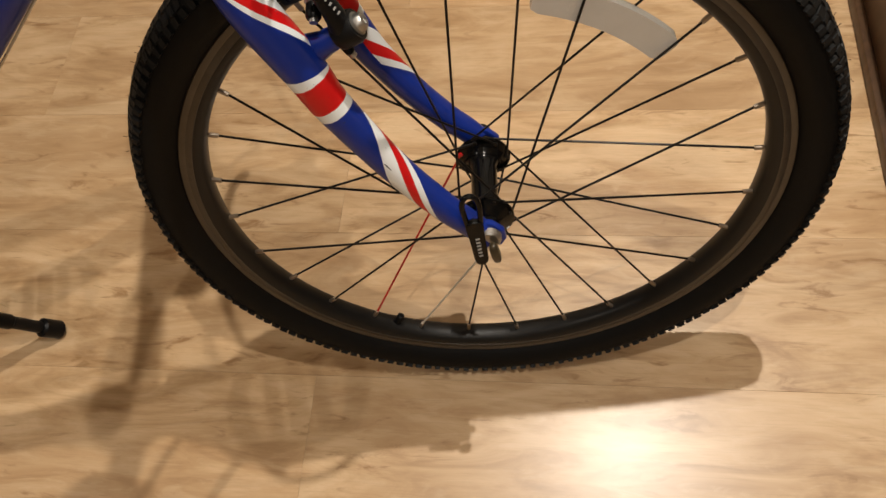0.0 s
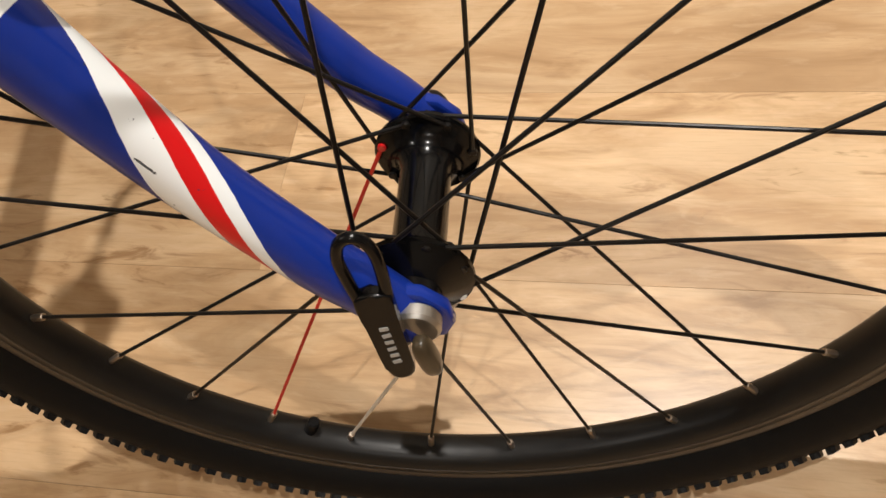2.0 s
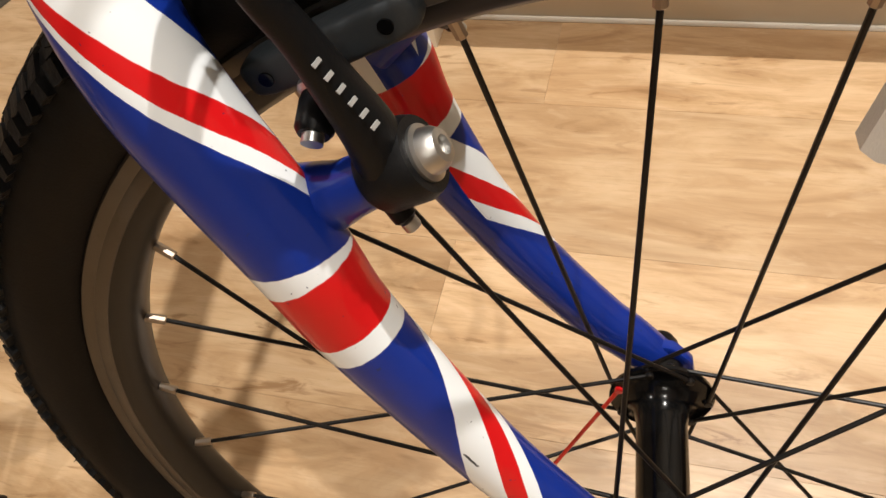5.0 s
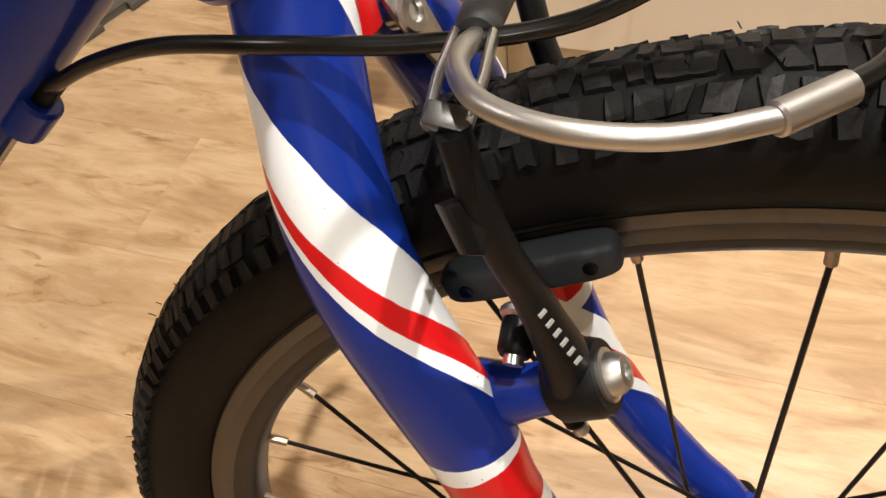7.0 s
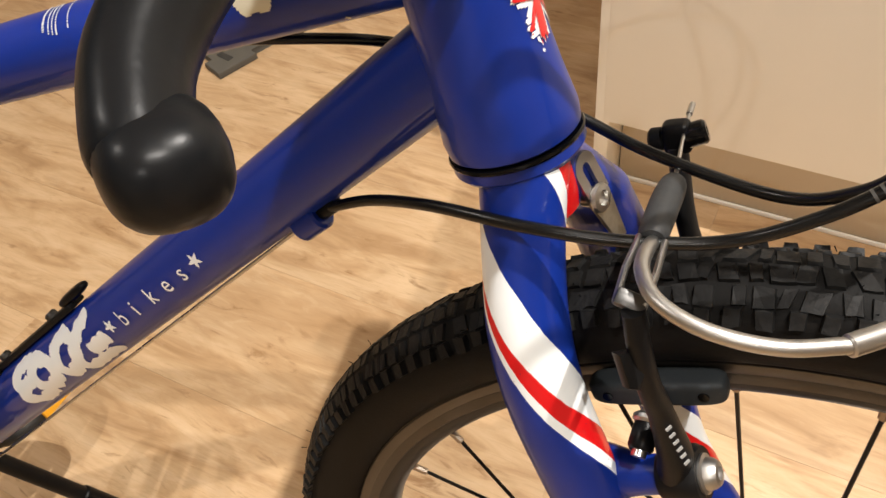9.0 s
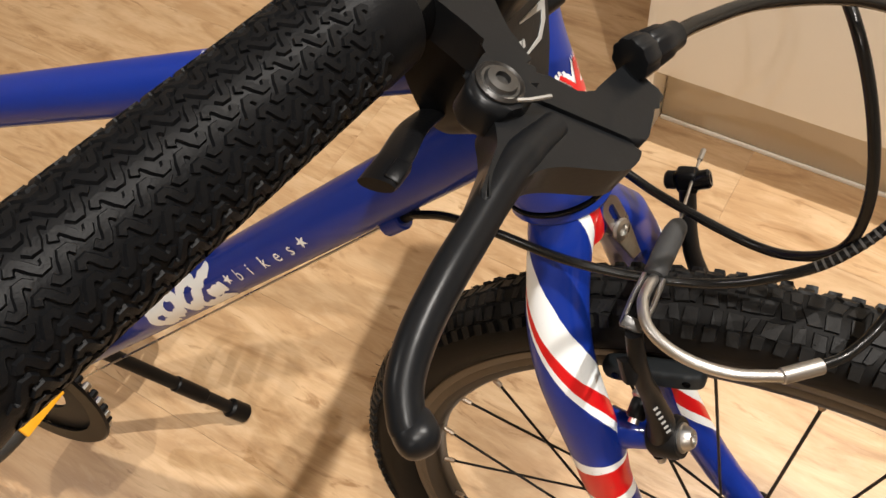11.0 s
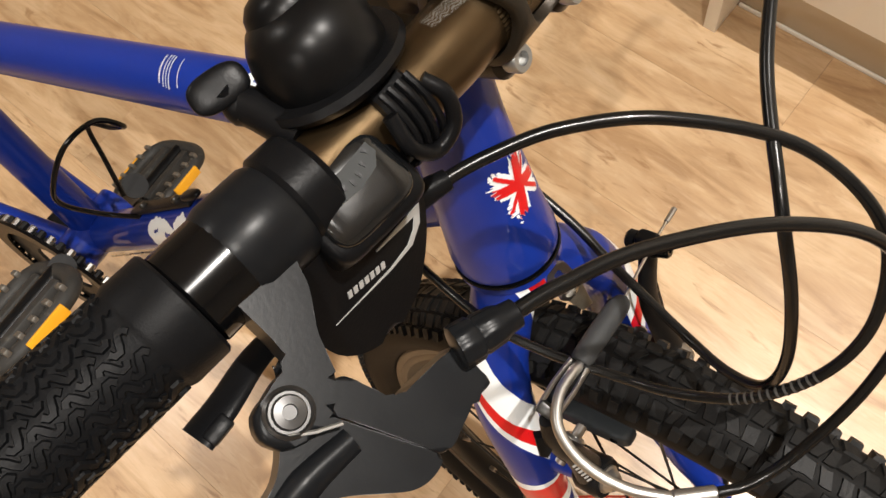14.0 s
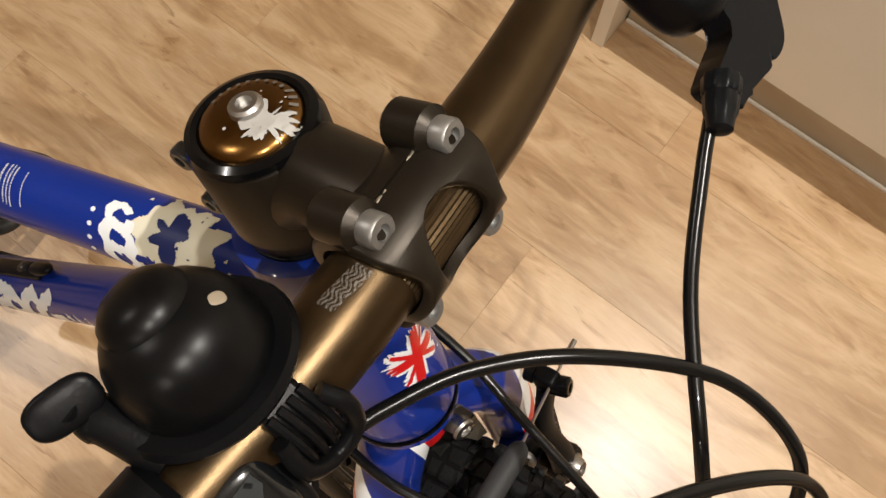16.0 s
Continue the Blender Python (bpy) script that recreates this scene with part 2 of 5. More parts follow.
def laminate():
    """Honey-coloured wood laminate: each board has its own stretch of grain and its own knots."""
    n = Nodes("wood_laminate")
    info = n.add("ShaderNodeObjectInfo")
    comb = n.add("ShaderNodeCombineXYZ")
    for i, k in enumerate((37.0, 11.0, 5.0)):
        n.link(n.math("MULTIPLY", info.outputs["Random"], k), comb.inputs[i])
    v = n.coords(scale=(1.5, 6.2, 1.0), shift=comb.outputs[0])
    fleck_at = n.coords(scale=(11.0, 46.0, 1.0), shift=comb.outputs[0])
    fine = n.coords(scale=(16.0, 330.0, 1.0), shift=comb.outputs[0])
    warp = n.noise(v, 3.2, 3)
    streak = n.noise(v, 4.2, 8, 0.60, 1.1)
    cloud = n.noise(v, 1.7, 3, 0.5, 0.5)
    fleck = n.noise(fleck_at, 1.3, 5, 0.62, 1.1)
    hair = n.noise(fine, 1.5, 4, 0.6)
    col = n.ramp(streak, [(0.32, (0.40, 0.24, 0.117)), (0.45, (0.535, 0.347, 0.184)), (0.57, (0.63, 0.43, 0.245)), (0.72, (0.70, 0.505, 0.305))])
    col = n.mix(n.math("MULTIPLY", n.step(cloud, 0.46, 0.68), 0.60), col, (0.44, 0.27, 0.135))
    col = n.mix(n.math("MULTIPLY", n.step(n.noise(v, 2.3, 4, 0.6, 0.9), 0.52, 0.70), 0.45), col, (0.72, 0.53, 0.33))
    patch = n.step(n.noise(v, 3.0, 2), 0.42, 0.60)
    col = n.mix(n.math("MULTIPLY", n.math("MULTIPLY", n.step(fleck, 0.54, 0.70), patch), 0.85), col, (0.30, 0.16, 0.066))
    col = n.mix(n.math("MULTIPLY", n.step(fleck, 0.48, 0.34), 0.22), col, (0.74, 0.56, 0.37))
    col = n.mix(n.math("MULTIPLY", n.step(hair, 0.50, 0.70), 0.22), col, (0.36, 0.21, 0.10))
    vor = n.add("ShaderNodeTexVoronoi")
    kv = n.coords(scale=(3.6, 9.0, 1.0), shift=comb.outputs[0])
    wob = n.add("ShaderNodeVectorMath", operation="ADD")
    n.link(kv, wob.inputs[0])
    jit = n.add("ShaderNodeCombineXYZ")
    n.link(n.math("MULTIPLY", warp, 0.8), jit.inputs[1])
    n.link(jit.outputs[0], wob.inputs[1])
    n.link(wob.outputs[0], vor.inputs["Vector"])
    vor.inputs["Scale"].default_value = 1.0
    csep = n.add("ShaderNodeSeparateColor")
    n.link(vor.outputs["Color"], csep.inputs[0])
    rare = n.math("GREATER_THAN", csep.outputs[0], 0.60)
    ring = n.math("MULTIPLY", n.math("SUBTRACT", 1.0, n.step(vor.outputs["Distance"], 0.03, 0.26)), rare)
    core = n.math("MULTIPLY", n.math("SUBTRACT", 1.0, n.step(vor.outputs["Distance"], 0.015, 0.07)), rare)
    col = n.mix(n.math("MULTIPLY", ring, 0.45), col, (0.35, 0.19, 0.08))
    col = n.mix(n.math("MULTIPLY", core, 0.75), col, (0.17, 0.085, 0.035))
    tone = n.math("ADD", 0.93, n.math("MULTIPLY", info.outputs["Random"], 0.14))
    hsv = n.add("ShaderNodeHueSaturation")
    n.link(col, hsv.inputs["Color"])
    n.link(tone, hsv.inputs["Value"])
    n.bump(n.math("ADD", hair, n.math("MULTIPLY", streak, 0.5)), 0.10, 0.0004)
    rough = n.math("ADD", 0.30, n.math("MULTIPLY", hair, 0.14))
    return n.set(Base_Color=hsv.outputs[0], Roughness=rough, Coat_Weight=0.50, Coat_Roughness=0.27)


def dark_wood():
    n = Nodes("dark_walnut")
    v = n.coords(scale=(8, 8, 0.8))
    grain = n.noise(v, 6, 6, 0.6, 1.0)
    fine = n.noise(n.coords(scale=(90, 90, 4)), 3, 3)
    col = n.ramp(grain, [(0.3, (0.045, 0.022, 0.010)), (0.6, (0.095, 0.048, 0.022)), (0.8, (0.13, 0.07, 0.034))])
    n.bump(fine, 0.1, 0.0005)
    return n.set(Base_Color=n.mix(n.math("MULTIPLY", fine, 0.3), col, (0.05, 0.025, 0.012)), Roughness=0.45)


leg_paint = striped_leg()
crown_paint = crown_paint_made()
wood = laminate()
walnut = dark_wood()
lamp_glass = Nodes("lamp_glass").set(Base_Color=(0.9, 0.85, 0.75), Emission_Color=(1.0, 0.85, 0.64), Emission_Strength=6.0)

# ---- mesh helpers ----


def link_mesh(name, bm, material, smooth=True):
    me = bpy.data.meshes.new(name)
    bmesh.ops.recalc_face_normals(bm, faces=bm.faces)
    bm.to_mesh(me)
    bm.free()
    me.materials.append(material)
    if smooth:
        me.polygons.foreach_set("use_smooth", [True] * len(me.polygons))
        me.set_sharp_from_angle(angle=radians(38))
    return new(name, me)


def part(name, bm, material, parent, label="", place=None, smooth=True):
    ob = link_mesh(name, bm, material, smooth)
    ob.parent = parent
    if place is not None:
        ob.matrix_basis = place
    if label:
        ob["label"] = label
    return ob


def thing(name, label, category, at=(0, 0, 0), group="", kind=""):
    ob = new(name)
    ob.location = at
    return tagged(ob, label, category, group, kind)


def spline(pts, n=8):
    """Catmull-Rom samples of a list of points (any width)."""
    p = [Vector(q) for q in pts]
    q = [2 * p[0] - p[1], *p, 2 * p[-1] - p[-2]]
    out = []
    for i in range(1, len(q) - 2):
        a, b, c, d = q[i - 1:i + 3]
        for k in range(n):
            t = k / n
            out.append(0.5 * (2 * b + (c - a) * t + (2 * a - 5 * b + 4 * c - d) * t * t + (3 * b - a - 3 * c + d) * t ** 3))
    out.append(p[-1])
    return out


def tube(path, radii, segs=20, ref=(0, 0, 1), flat=1.0, cap=True, bm=None, layer=None):
    """A sweep along path. radii: a number or one a point. flat: the section's width along b against n. layer: name of a map of (s, angle)."""
    bm = bm or bmesh.new()
    path = [Vector(p[:3]) for p in path]
    if isinstance(radii, (int, float)):
        radii = [radii] * len(path)
    keep = bm.verts.layers.float_vector.new(layer) if layer else None
    rings, s = [], 0.0
    n = Vector(ref)
    for i, p in enumerate(path):
        t = (path[min(i + 1, len(path) - 1)] - path[max(i - 1, 0)]).normalized()
        if i:
            s += (p - path[i - 1]).length
        m = (n - t * n.dot(t))
        n = m.normalized() if m.length > 1e-5 else t.orthogonal().normalized()
        b = t.cross(n)
        ring = []
        for k in range(segs + (1 if layer else 0)):
            a = 2 * math.pi * (k / segs) - (math.pi if layer else 0)
            v = bm.verts.new(p + radii[i] * (math.cos(a) * n + math.sin(a) * flat * b))
            if keep:
                v[keep] = (s, a, 0)
            ring.append(v)
        rings.append(ring)
        if layer:
            n = Vector(ref)
    last = len(rings[0])
    for r0, r1 in zip(rings, rings[1:]):
        for k in range(segs):
            j = k + 1 if layer else (k + 1) % last
            bm.faces.new((r0[k], r0[j], r1[j], r1[k]))
    if cap:
        bm.faces.new(rings[0][:segs])
        bm.faces.new(rings[-1][:segs])
    return bm


def lathe(profile, origin, axis, segs=32, bm=None, closed=False, up=None):
    """Turns a profile of (radius, height) round an axis."""
    bm = bm or bmesh.new()
    axis = Vector(axis).normalized()
    n = Vector(up) if up else axis.orthogonal()
    n = (n - axis * n.dot(axis)).normalized()
    b = axis.cross(n)
    origin = Vector(origin)
    rings = []
    for r, h in profile:
        if r < 1e-6:
            rings.append([bm.verts.new(origin + axis * h)])
        else:
            rings.append([bm.verts.new(origin + axis * h + r * (math.cos(2 * math.pi * k / segs) * n + math.sin(2 * math.pi * k / segs) * b)) for k in range(segs)])
    pairs = list(zip(rings, rings[1:])) + ([(rings[-1], rings[0])] if closed else [])
    for r0, r1 in pairs:
        for k in range(segs):
            j = (k + 1) % segs
            if len(r0) == 1 and len(r1) == 1:
                continue
            if len(r0) == 1:
                bm.faces.new((r0[0], r1[j], r1[k]))
            elif len(r1) == 1:
                bm.faces.new((r0[k], r0[j], r1[0]))
            else:
                bm.faces.new((r0[k], r0[j], r1[j], r1[k]))
    if not closed:
        for r in (rings[0], rings[-1]):
            if len(r) > 1:
                bm.faces.new(r)
    return bm


def rod(a, b, r, segs=16, bevel=0.0, bm=None, r1=None):
    """A straight round bar from a to b with softened ends."""
    a, b = Vector(a), Vector(b)
    h = (b - a).length
    r1 = r if r1 is None else r1
    e = min(bevel, h * 0.4)
    prof = [(r - e, 0), (r, e), (r1, h - e), (r1 - e, h)] if e else [(r, 0), (r1, h)]
    return lathe(prof, a, b - a, segs, bm)


def box(size, m=None, bevel=0.0, bm=None, segs=2):
    made = bmesh.new()
    bmesh.ops.create_cube(made, size=1.0, matrix=Matrix.Diagonal((*size, 1)))
    if bevel:
        bmesh.ops.bevel(made, geom=made.edges[:], offset=bevel, segments=segs, profile=0.5, affect="EDGES")
    return merge(made, m, bm)


def merge(made, m=None, bm=None):
    if m is not None:
        bmesh.ops.transform(made, matrix=m, verts=made.verts)
    if bm is None:
        return made
    at = {v: bm.verts.new(v.co) for v in made.verts}
    for fc in made.faces:
        bm.faces.new([at[v] for v in fc.verts])
    made.free()
    return bm


def prism(outline, depth, m=None, bevel=0.0, bm=None, segs=2):
    """A plate: a flat outline (x, y), extruded by depth about z = 0."""
    made = bmesh.new()
    lo = [made.verts.new((x, y, -depth / 2)) for x, y in outline]
    hi = [made.verts.new((x, y, depth / 2)) for x, y in outline]
    made.faces.new(lo[::-1])
    made.faces.new(hi)
    k = len(lo)
    for i in range(k):
        made.faces.new((lo[i], lo[(i + 1) % k], hi[(i + 1) % k], hi[i]))
    if bevel:
        edges = [e for e in made.edges if abs(e.verts[0].co.z - e.verts[1].co.z) < 1e-6]
        bmesh.ops.bevel(made, geom=edges, offset=bevel, segments=segs, profile=0.5, affect="EDGES")
        caps = [fc for fc in made.faces if len(fc.verts) == k]
        bmesh.ops.inset_individual(made, faces=caps, thickness=0.0002)
    return merge(made, m, bm)


def pillow(size, m, power=3.5, bm=None, nu=28, nv=18):
    """A softly rounded block (a superellipsoid)."""
    made = bmesh.new()
    e = 2.0 / power

    def sg(w):
        return math.copysign(abs(w) ** e, w)

    rows = []
    for j in range(1, nv):
        a = -math.pi / 2 + math.pi * j / nv
        rows.append([made.verts.new((size[0] / 2 * sg(math.cos(a)) * sg(math.cos(2 * math.pi * k / nu)), size[1] / 2 * sg(math.cos(a)) * sg(math.sin(2 * math.pi * k / nu)), size[2] / 2 * sg(math.sin(a)))) for k in range(nu)])
    for r0, r1 in zip(rows, rows[1:]):
        for k in range(nu):
            made.faces.new((r0[k], r0[(k + 1) % nu], r1[(k + 1) % nu], r1[k]))
    made.faces.new(rows[0][::-1])
    made.faces.new(rows[-1])
    return merge(made, m, bm)


def axes(origin, z, x=(1, 0, 0)):
    """A pose whose z and x point along the given ways."""
    z = Vector(z).normalized()
    x = Vector(x)
    x = (x - z * x.dot(z)).normalized()
    y = z.cross(x)
    return Matrix(((x.x, y.x, z.x, origin[0]), (x.y, y.y, z.y, origin[1]), (x.z, y.z, z.z, origin[2]), (0, 0, 0, 1)))


def decal(mask, place, us, vs, nu, nv):
    """A thin printed mark: cells of a grid over (u, v) where mask(u, v) holds, laid on a surface by place(u, v)."""
    bm = bmesh.new()
    verts = {}

    def at(i, j):
        if (i, j) not in verts:
            verts[i, j] = bm.verts.new(place(us[0] + (us[1] - us[0]) * i / nu, vs[0] + (vs[1] - vs[0]) * j / nv))
        return verts[i, j]

    for i in range(nu):
        for j in range(nv):
            if mask(us[0] + (us[1] - us[0]) * (i + 0.5) / nu, vs[0] + (vs[1] - vs[0]) * (j + 0.5) / nv):
                bm.faces.new((at(i, j), at(i + 1, j), at(i + 1, j + 1), at(i, j + 1)))
    return bm


def on_tube(a, b, r, ref):
    """The surface of a straight tube: u metres from a, v metres round from ref."""
    a, b = Vector(a), Vector(b)
    t = (b - a).normalized()
    n = Vector(ref)
    n = (n - t * n.dot(t)).normalized()
    w = t.cross(n)

    def place(u, v, lift=0.0004):
        rr = r(u) if callable(r) else r
        return a + t * u + (rr + lift) * (math.cos(v / rr) * n + math.sin(v / rr) * w)
    return place


def near_line(p, a, b):
    ab = (b[0] - a[0], b[1] - a[1])
    q = ab[0] ** 2 + ab[1] ** 2
    k = max(0, min(1, ((p[0] - a[0]) * ab[0] + (p[1] - a[1]) * ab[1]) / q)) if q else 0
    return math.hypot(p[0] - a[0] - k * ab[0], p[1] - a[1] - k * ab[1])


# ---- the room ----
room_turn = pose(0, 0, 0, 0, 0, -5.5)
U0, U1, V0, V1 = -3.2, 2.6, -2.9, 0.66
floor = tagged(link_mesh("floor", box((U1 - U0, V1 - V0 + 0.5, 0.05), pose((U0 + U1) / 2, (V0 + V1 + 0.5) / 2, -0.0345)), joint_brown, False), "honey-coloured wood laminate floor with knots and narrow joints", "floor", kind="structure")
floor.matrix_basis = room_turn
BOARD_W, BOARD_L = 0.1932, 1.38
board_mesh = None
ROWS = range(-15, 7)
for row in ROWS:
    v_lo = -0.0757 + row * BOARD_W
    joint = -0.215 + (0.69 if row % 2 == 0 else 0.0) + 0.055 * ((row * 7) % 5) * (1 if row not in (-1, 0, 1) else 0)
    k0 = math.floor((U0 - joint) / BOARD_L)
    for k in range(k0, k0 + 6):
        lo, hi = joint + k * BOARD_L, joint + (k + 1) * BOARD_L
        if hi < U0 or lo > U1:
            continue
        lo, hi = max(lo, U0), min(hi, U1)
        if hi - lo < 0.02:
            continue
        whole = hi - lo > BOARD_L - 0.001
        if whole and board_mesh is not None:
            ob = new("board", board_mesh)
            ob.parent = floor
        else:
            ob = part("board", box((hi - lo - 0.0002, BOARD_W - 0.0002, 0.009), None, 0.00015, segs=1), wood, floor, smooth=False)
            if whole:
                board_mesh = ob.data
        ob.location = ((lo + hi) / 2, v_lo + BOARD_W / 2, -0.0045)


def slab(name, size, at, material, label):
    ob = link_mesh(name, box(size), material, False)
    ob.matrix_basis = room_turn @ pose(*at)
    return tagged(ob, label, "ceiling" if name == "ceiling" else "wall", kind="structure")


UM, VM = (U0 + U1) / 2, (V0 + 1.2) / 2
slab("wall_north", (U1 - U0 + 0.2, 0.1, CEILING), (UM, 1.25, CEILING / 2), wall_paint, "plain cream painted wall behind the cabinet")
slab("wall_south", (U1 - U0 + 0.2, 0.1, CEILING), (UM, V0 - 0.05, CEILING / 2), wall_paint, "plain cream painted wall closing the room")
slab("wall_west", (0.1, 1.2 - V0, CEILING), (U0 - 0.05, VM, CEILING / 2), wall_paint, "plain cream painted wall closing the room")
slab("wall_east", (0.1, 1.2 - V0, CEILING), (U1 + 0.05, VM, CEILING / 2), wall_paint, "plain cream painted wall closing the room")
slab("ceiling", (U1 - U0 + 0.2, 1.3 - V0 + 0.1, 0.1), (UM, VM, CEILING + 0.05), ceiling_paint, "plain white ceiling with recessed downlights")
# the added fourth lamp gets the same fitting as the others
for (lx, ly), watts in LAMPS:
    light = thing("downlight", "round white recessed ceiling downlight, lit", "downlight", (lx, ly, CEILING), "ceiling downlights")
    part("trim_ring", lathe([(0.047, 0), (0.047, -0.006), (0.058, -0.004), (0.060, 0)], (0, 0, 0), (0, 0, 1), 32), cream_panel, light)
    part("bulb_glass", lathe([(0.046, -0.002), (0.046, -0.004)], (0, 0, 0), (0, 0, 1), 24), lamp_glass, light)

# the cream cabinet by the wall: a side panel down to the floor, doors, a recessed plinth
cabinet = thing("cabinet", "cream laminate cabinet with plain doors and recessed plinth", "cabinet", room(0, 0.6))
cab = Matrix.Translation(-cabinet.location) @ room_turn
part("side_panel", box((0.018, 0.55, 0.86), pose(-0.312, 0.5866 + 0.275, 0.43), 0.0008), cream_panel, cabinet, place=cab)
part("side_panel", box((0.018, 0.55, 0.86), pose(1.25, 0.5866 + 0.275, 0.43), 0.0008), cream_panel, cabinet, place=cab)
# plinth, carcass and worktop take the cream with shade in its colour
part("plinth", box((1.54, 0.016, 0.13), pose(0.469, 0.650, 0.065), 0.0008), shaded_cream, cabinet, "shaded recessed cream plinth board", place=cab)
part("plinth_bead", box((1.54, 0.004, 0.007), pose(0.469, 0.640, 0.0035), 0.0015), cream_panel, cabinet, "thin pale bead along the plinth", place=cab)
part("carcass", box((1.54, 0.52, 0.72), pose(0.469, 0.87, 0.50)), shaded_cream, cabinet, place=cab)
for c in (0.07, 0.837):
    part("door", box((0.76, 0.018, 0.71), pose(c, 0.594, 0.497), 0.0012), cream_panel, cabinet, "plain cream laminate door", place=cab)
part("worktop", box((1.60, 0.58, 0.03), pose(0.469, 0.868, 0.876), 0.003), shaded_cream, cabinet, place=cab)

# the dark wooden furniture base on the far side of the front wheel
chest = thing("wooden_chest", "low dark walnut wooden chest standing on the floor", "chest", room(0.7, 0.1))
low = Matrix.Translation(-chest.location) @ room_turn
part("body", box((0.40, 0.95, 0.20), pose(0.672, 0.065, 0.115), 0.004), walnut, chest, place=low)
part("base_rail", box((0.42, 0.97, 0.02), pose(0.670, 0.065, 0.010), 0.003), walnut, chest, place=low)
part("top", box((0.43, 0.99, 0.022), pose(0.672, 0.065, 0.226), 0.004), walnut, chest, place=low)

# a grey interlocking rubber mat on the floor beyond the bicycle
def jigsaw_mat():
    side, tab = 0.40, 0.021
    edge = [(0.0, 0.0), (0.105, 0.0), (0.100, tab), (0.185, tab), (0.180, 0.0), (0.262, 0.0), (0.257, tab), (0.342, tab), (0.337, 0.0)]
    pts = [(x, y) for x, y in edge]
    for _ in range(3):
        pts += [(side - y, x) for x, y in pts[-9:]]
    return prism(pts, 0.012, pose(0, 0, 0.006), 0.002)


mat = thing("floor_mat", "grey rubber floor mat with jigsaw edges lying on the floor", "mat", (-0.915, 0.708, 0.0))
part("mat_tile", jigsaw_mat(), mat_grey, mat, place=pose(0, 0, 0, 0, 0, 64) @ Matrix.Diagonal((0.72, 0.72, 1, 1)))
for k, w in ((0.030, 0.10), (0.055, 0.17), (0.110, 0.21)):
    part("mat_groove", box((0.012, 0.030, 0.0012), pose(-0.02 + 0.15 * k, w - 0.055, 0.0124, 0, 0, 64 + 300 * k), 0.0004), mat_dark, mat, "dark moulded mark")

# ---- the bicycle ----
# FORK: the axle is the origin, y along the axle (the far side is +y), z up in the wheel's plane; the bicycle leans on its stand.
AXLE_Z, LEAN, STEER = 0.298, 9.0, 6.3
FORK = pose(0, 0, AXLE_Z, -LEAN, 0, 0)
A0, A1 = Vector((-0.228, 0.010, 0.496)), Vector((-0.161, 0.006, 0.305))
SAX = (A0 - A1).normalized()            # the steering axis, upwards
MAIN = FORK @ Matrix.Translation(A0) @ Matrix.Rotation(radians(STEER), 4, SAX) @ Matrix.Translation(-A0)


def on_axis(z):
    return A1 + (A0 - A1) * ((z - A1.z) / (A0.z - A1.z))


bike = thing("bicycle", "small blue mountain bike with flag stripes, leaning on its kickstand", "bicycle")

# front wheel
SPOKES, NR, PHASE = 28, 0.240, 133.0


TURNED = {27: -0.4, 26: -0.8, 25: -1.7, 24: -2.0, 23: -2.0, 22: -1.5}      # spokes that sit a little askew


def rim_at(k, r=NR, y=0.0):
    a = radians(PHASE + 360.0 * k / SPOKES + TURNED.get(k, 0.0))
    return Vector((r * math.cos(a), y, r * math.sin(a)))


Y = (0, 1, 0)
wheel = part("front_wheel", lathe([(0.2585, -0.0122), (0.2600, -0.0112), (0.2600, -0.0098), (0.2500, -0.0098), (0.2440, -0.004), (0.2440, 0.004), (0.2500, 0.0098), (0.2600, 0.0098), (0.2600, 0.0112), (0.2585, 0.0122),
                                   (0.2475, 0.0126), (0.2440, 0.0118), (0.2405, 0.0098), (0.2376, 0.0062), (0.2370, 0.0), (0.2376, -0.0062), (0.2405, -0.0098), (0.2440, -0.0118), (0.2475, -0.0126)], (0, 0, 0), Y, 144, closed=True), rim_black, bike, "black alloy wheel rim", FORK)
for s in (-1, 1):
    part("brake_track", lathe([(0.2582, s * 0.0126), (0.2582, s * 0.01295), (0.2535, s * 0.01300), (0.2531, s * 0.01275), (0.2525, s * 0.01300), (0.2478, s * 0.0131), (0.2474, s * 0.0127)], (0, 0, 0), Y, 144, closed=True), rim_track, wheel, "worn brownish metal brake track")
tyre_prof = [(0.2590, -0.0115), (0.2615, -0.0150), (0.2665, -0.0192), (0.2735, -0.0219), (0.2800, -0.0222), (0.2862, -0.0205), (0.2918, -0.0168), (0.2960, -0.0110), (0.2980, -0.0045)]
crown = [(r, -y) for r, y in tyre_prof[::-1]]
tyre_prof = tyre_prof + crown
tyre = part("tyre", lathe(tyre_prof + [(0.2580, 0.009), (0.2580, -0.009)], (0, 0, 0), Y, 160, closed=True), rubber, wheel, "black rubber mountain bike tyre")
CROWN_R = [0.2982] + [r for r, y in crown]
CROWN_Y = [0.0] + [y for r, y in crown]
ARC = [0.0]
for i in range(1, len(CROWN_R)):
    ARC.append(ARC[-1] + math.hypot(CROWN_R[i] - CROWN_R[i - 1], CROWN_Y[i] - CROWN_Y[i - 1]))


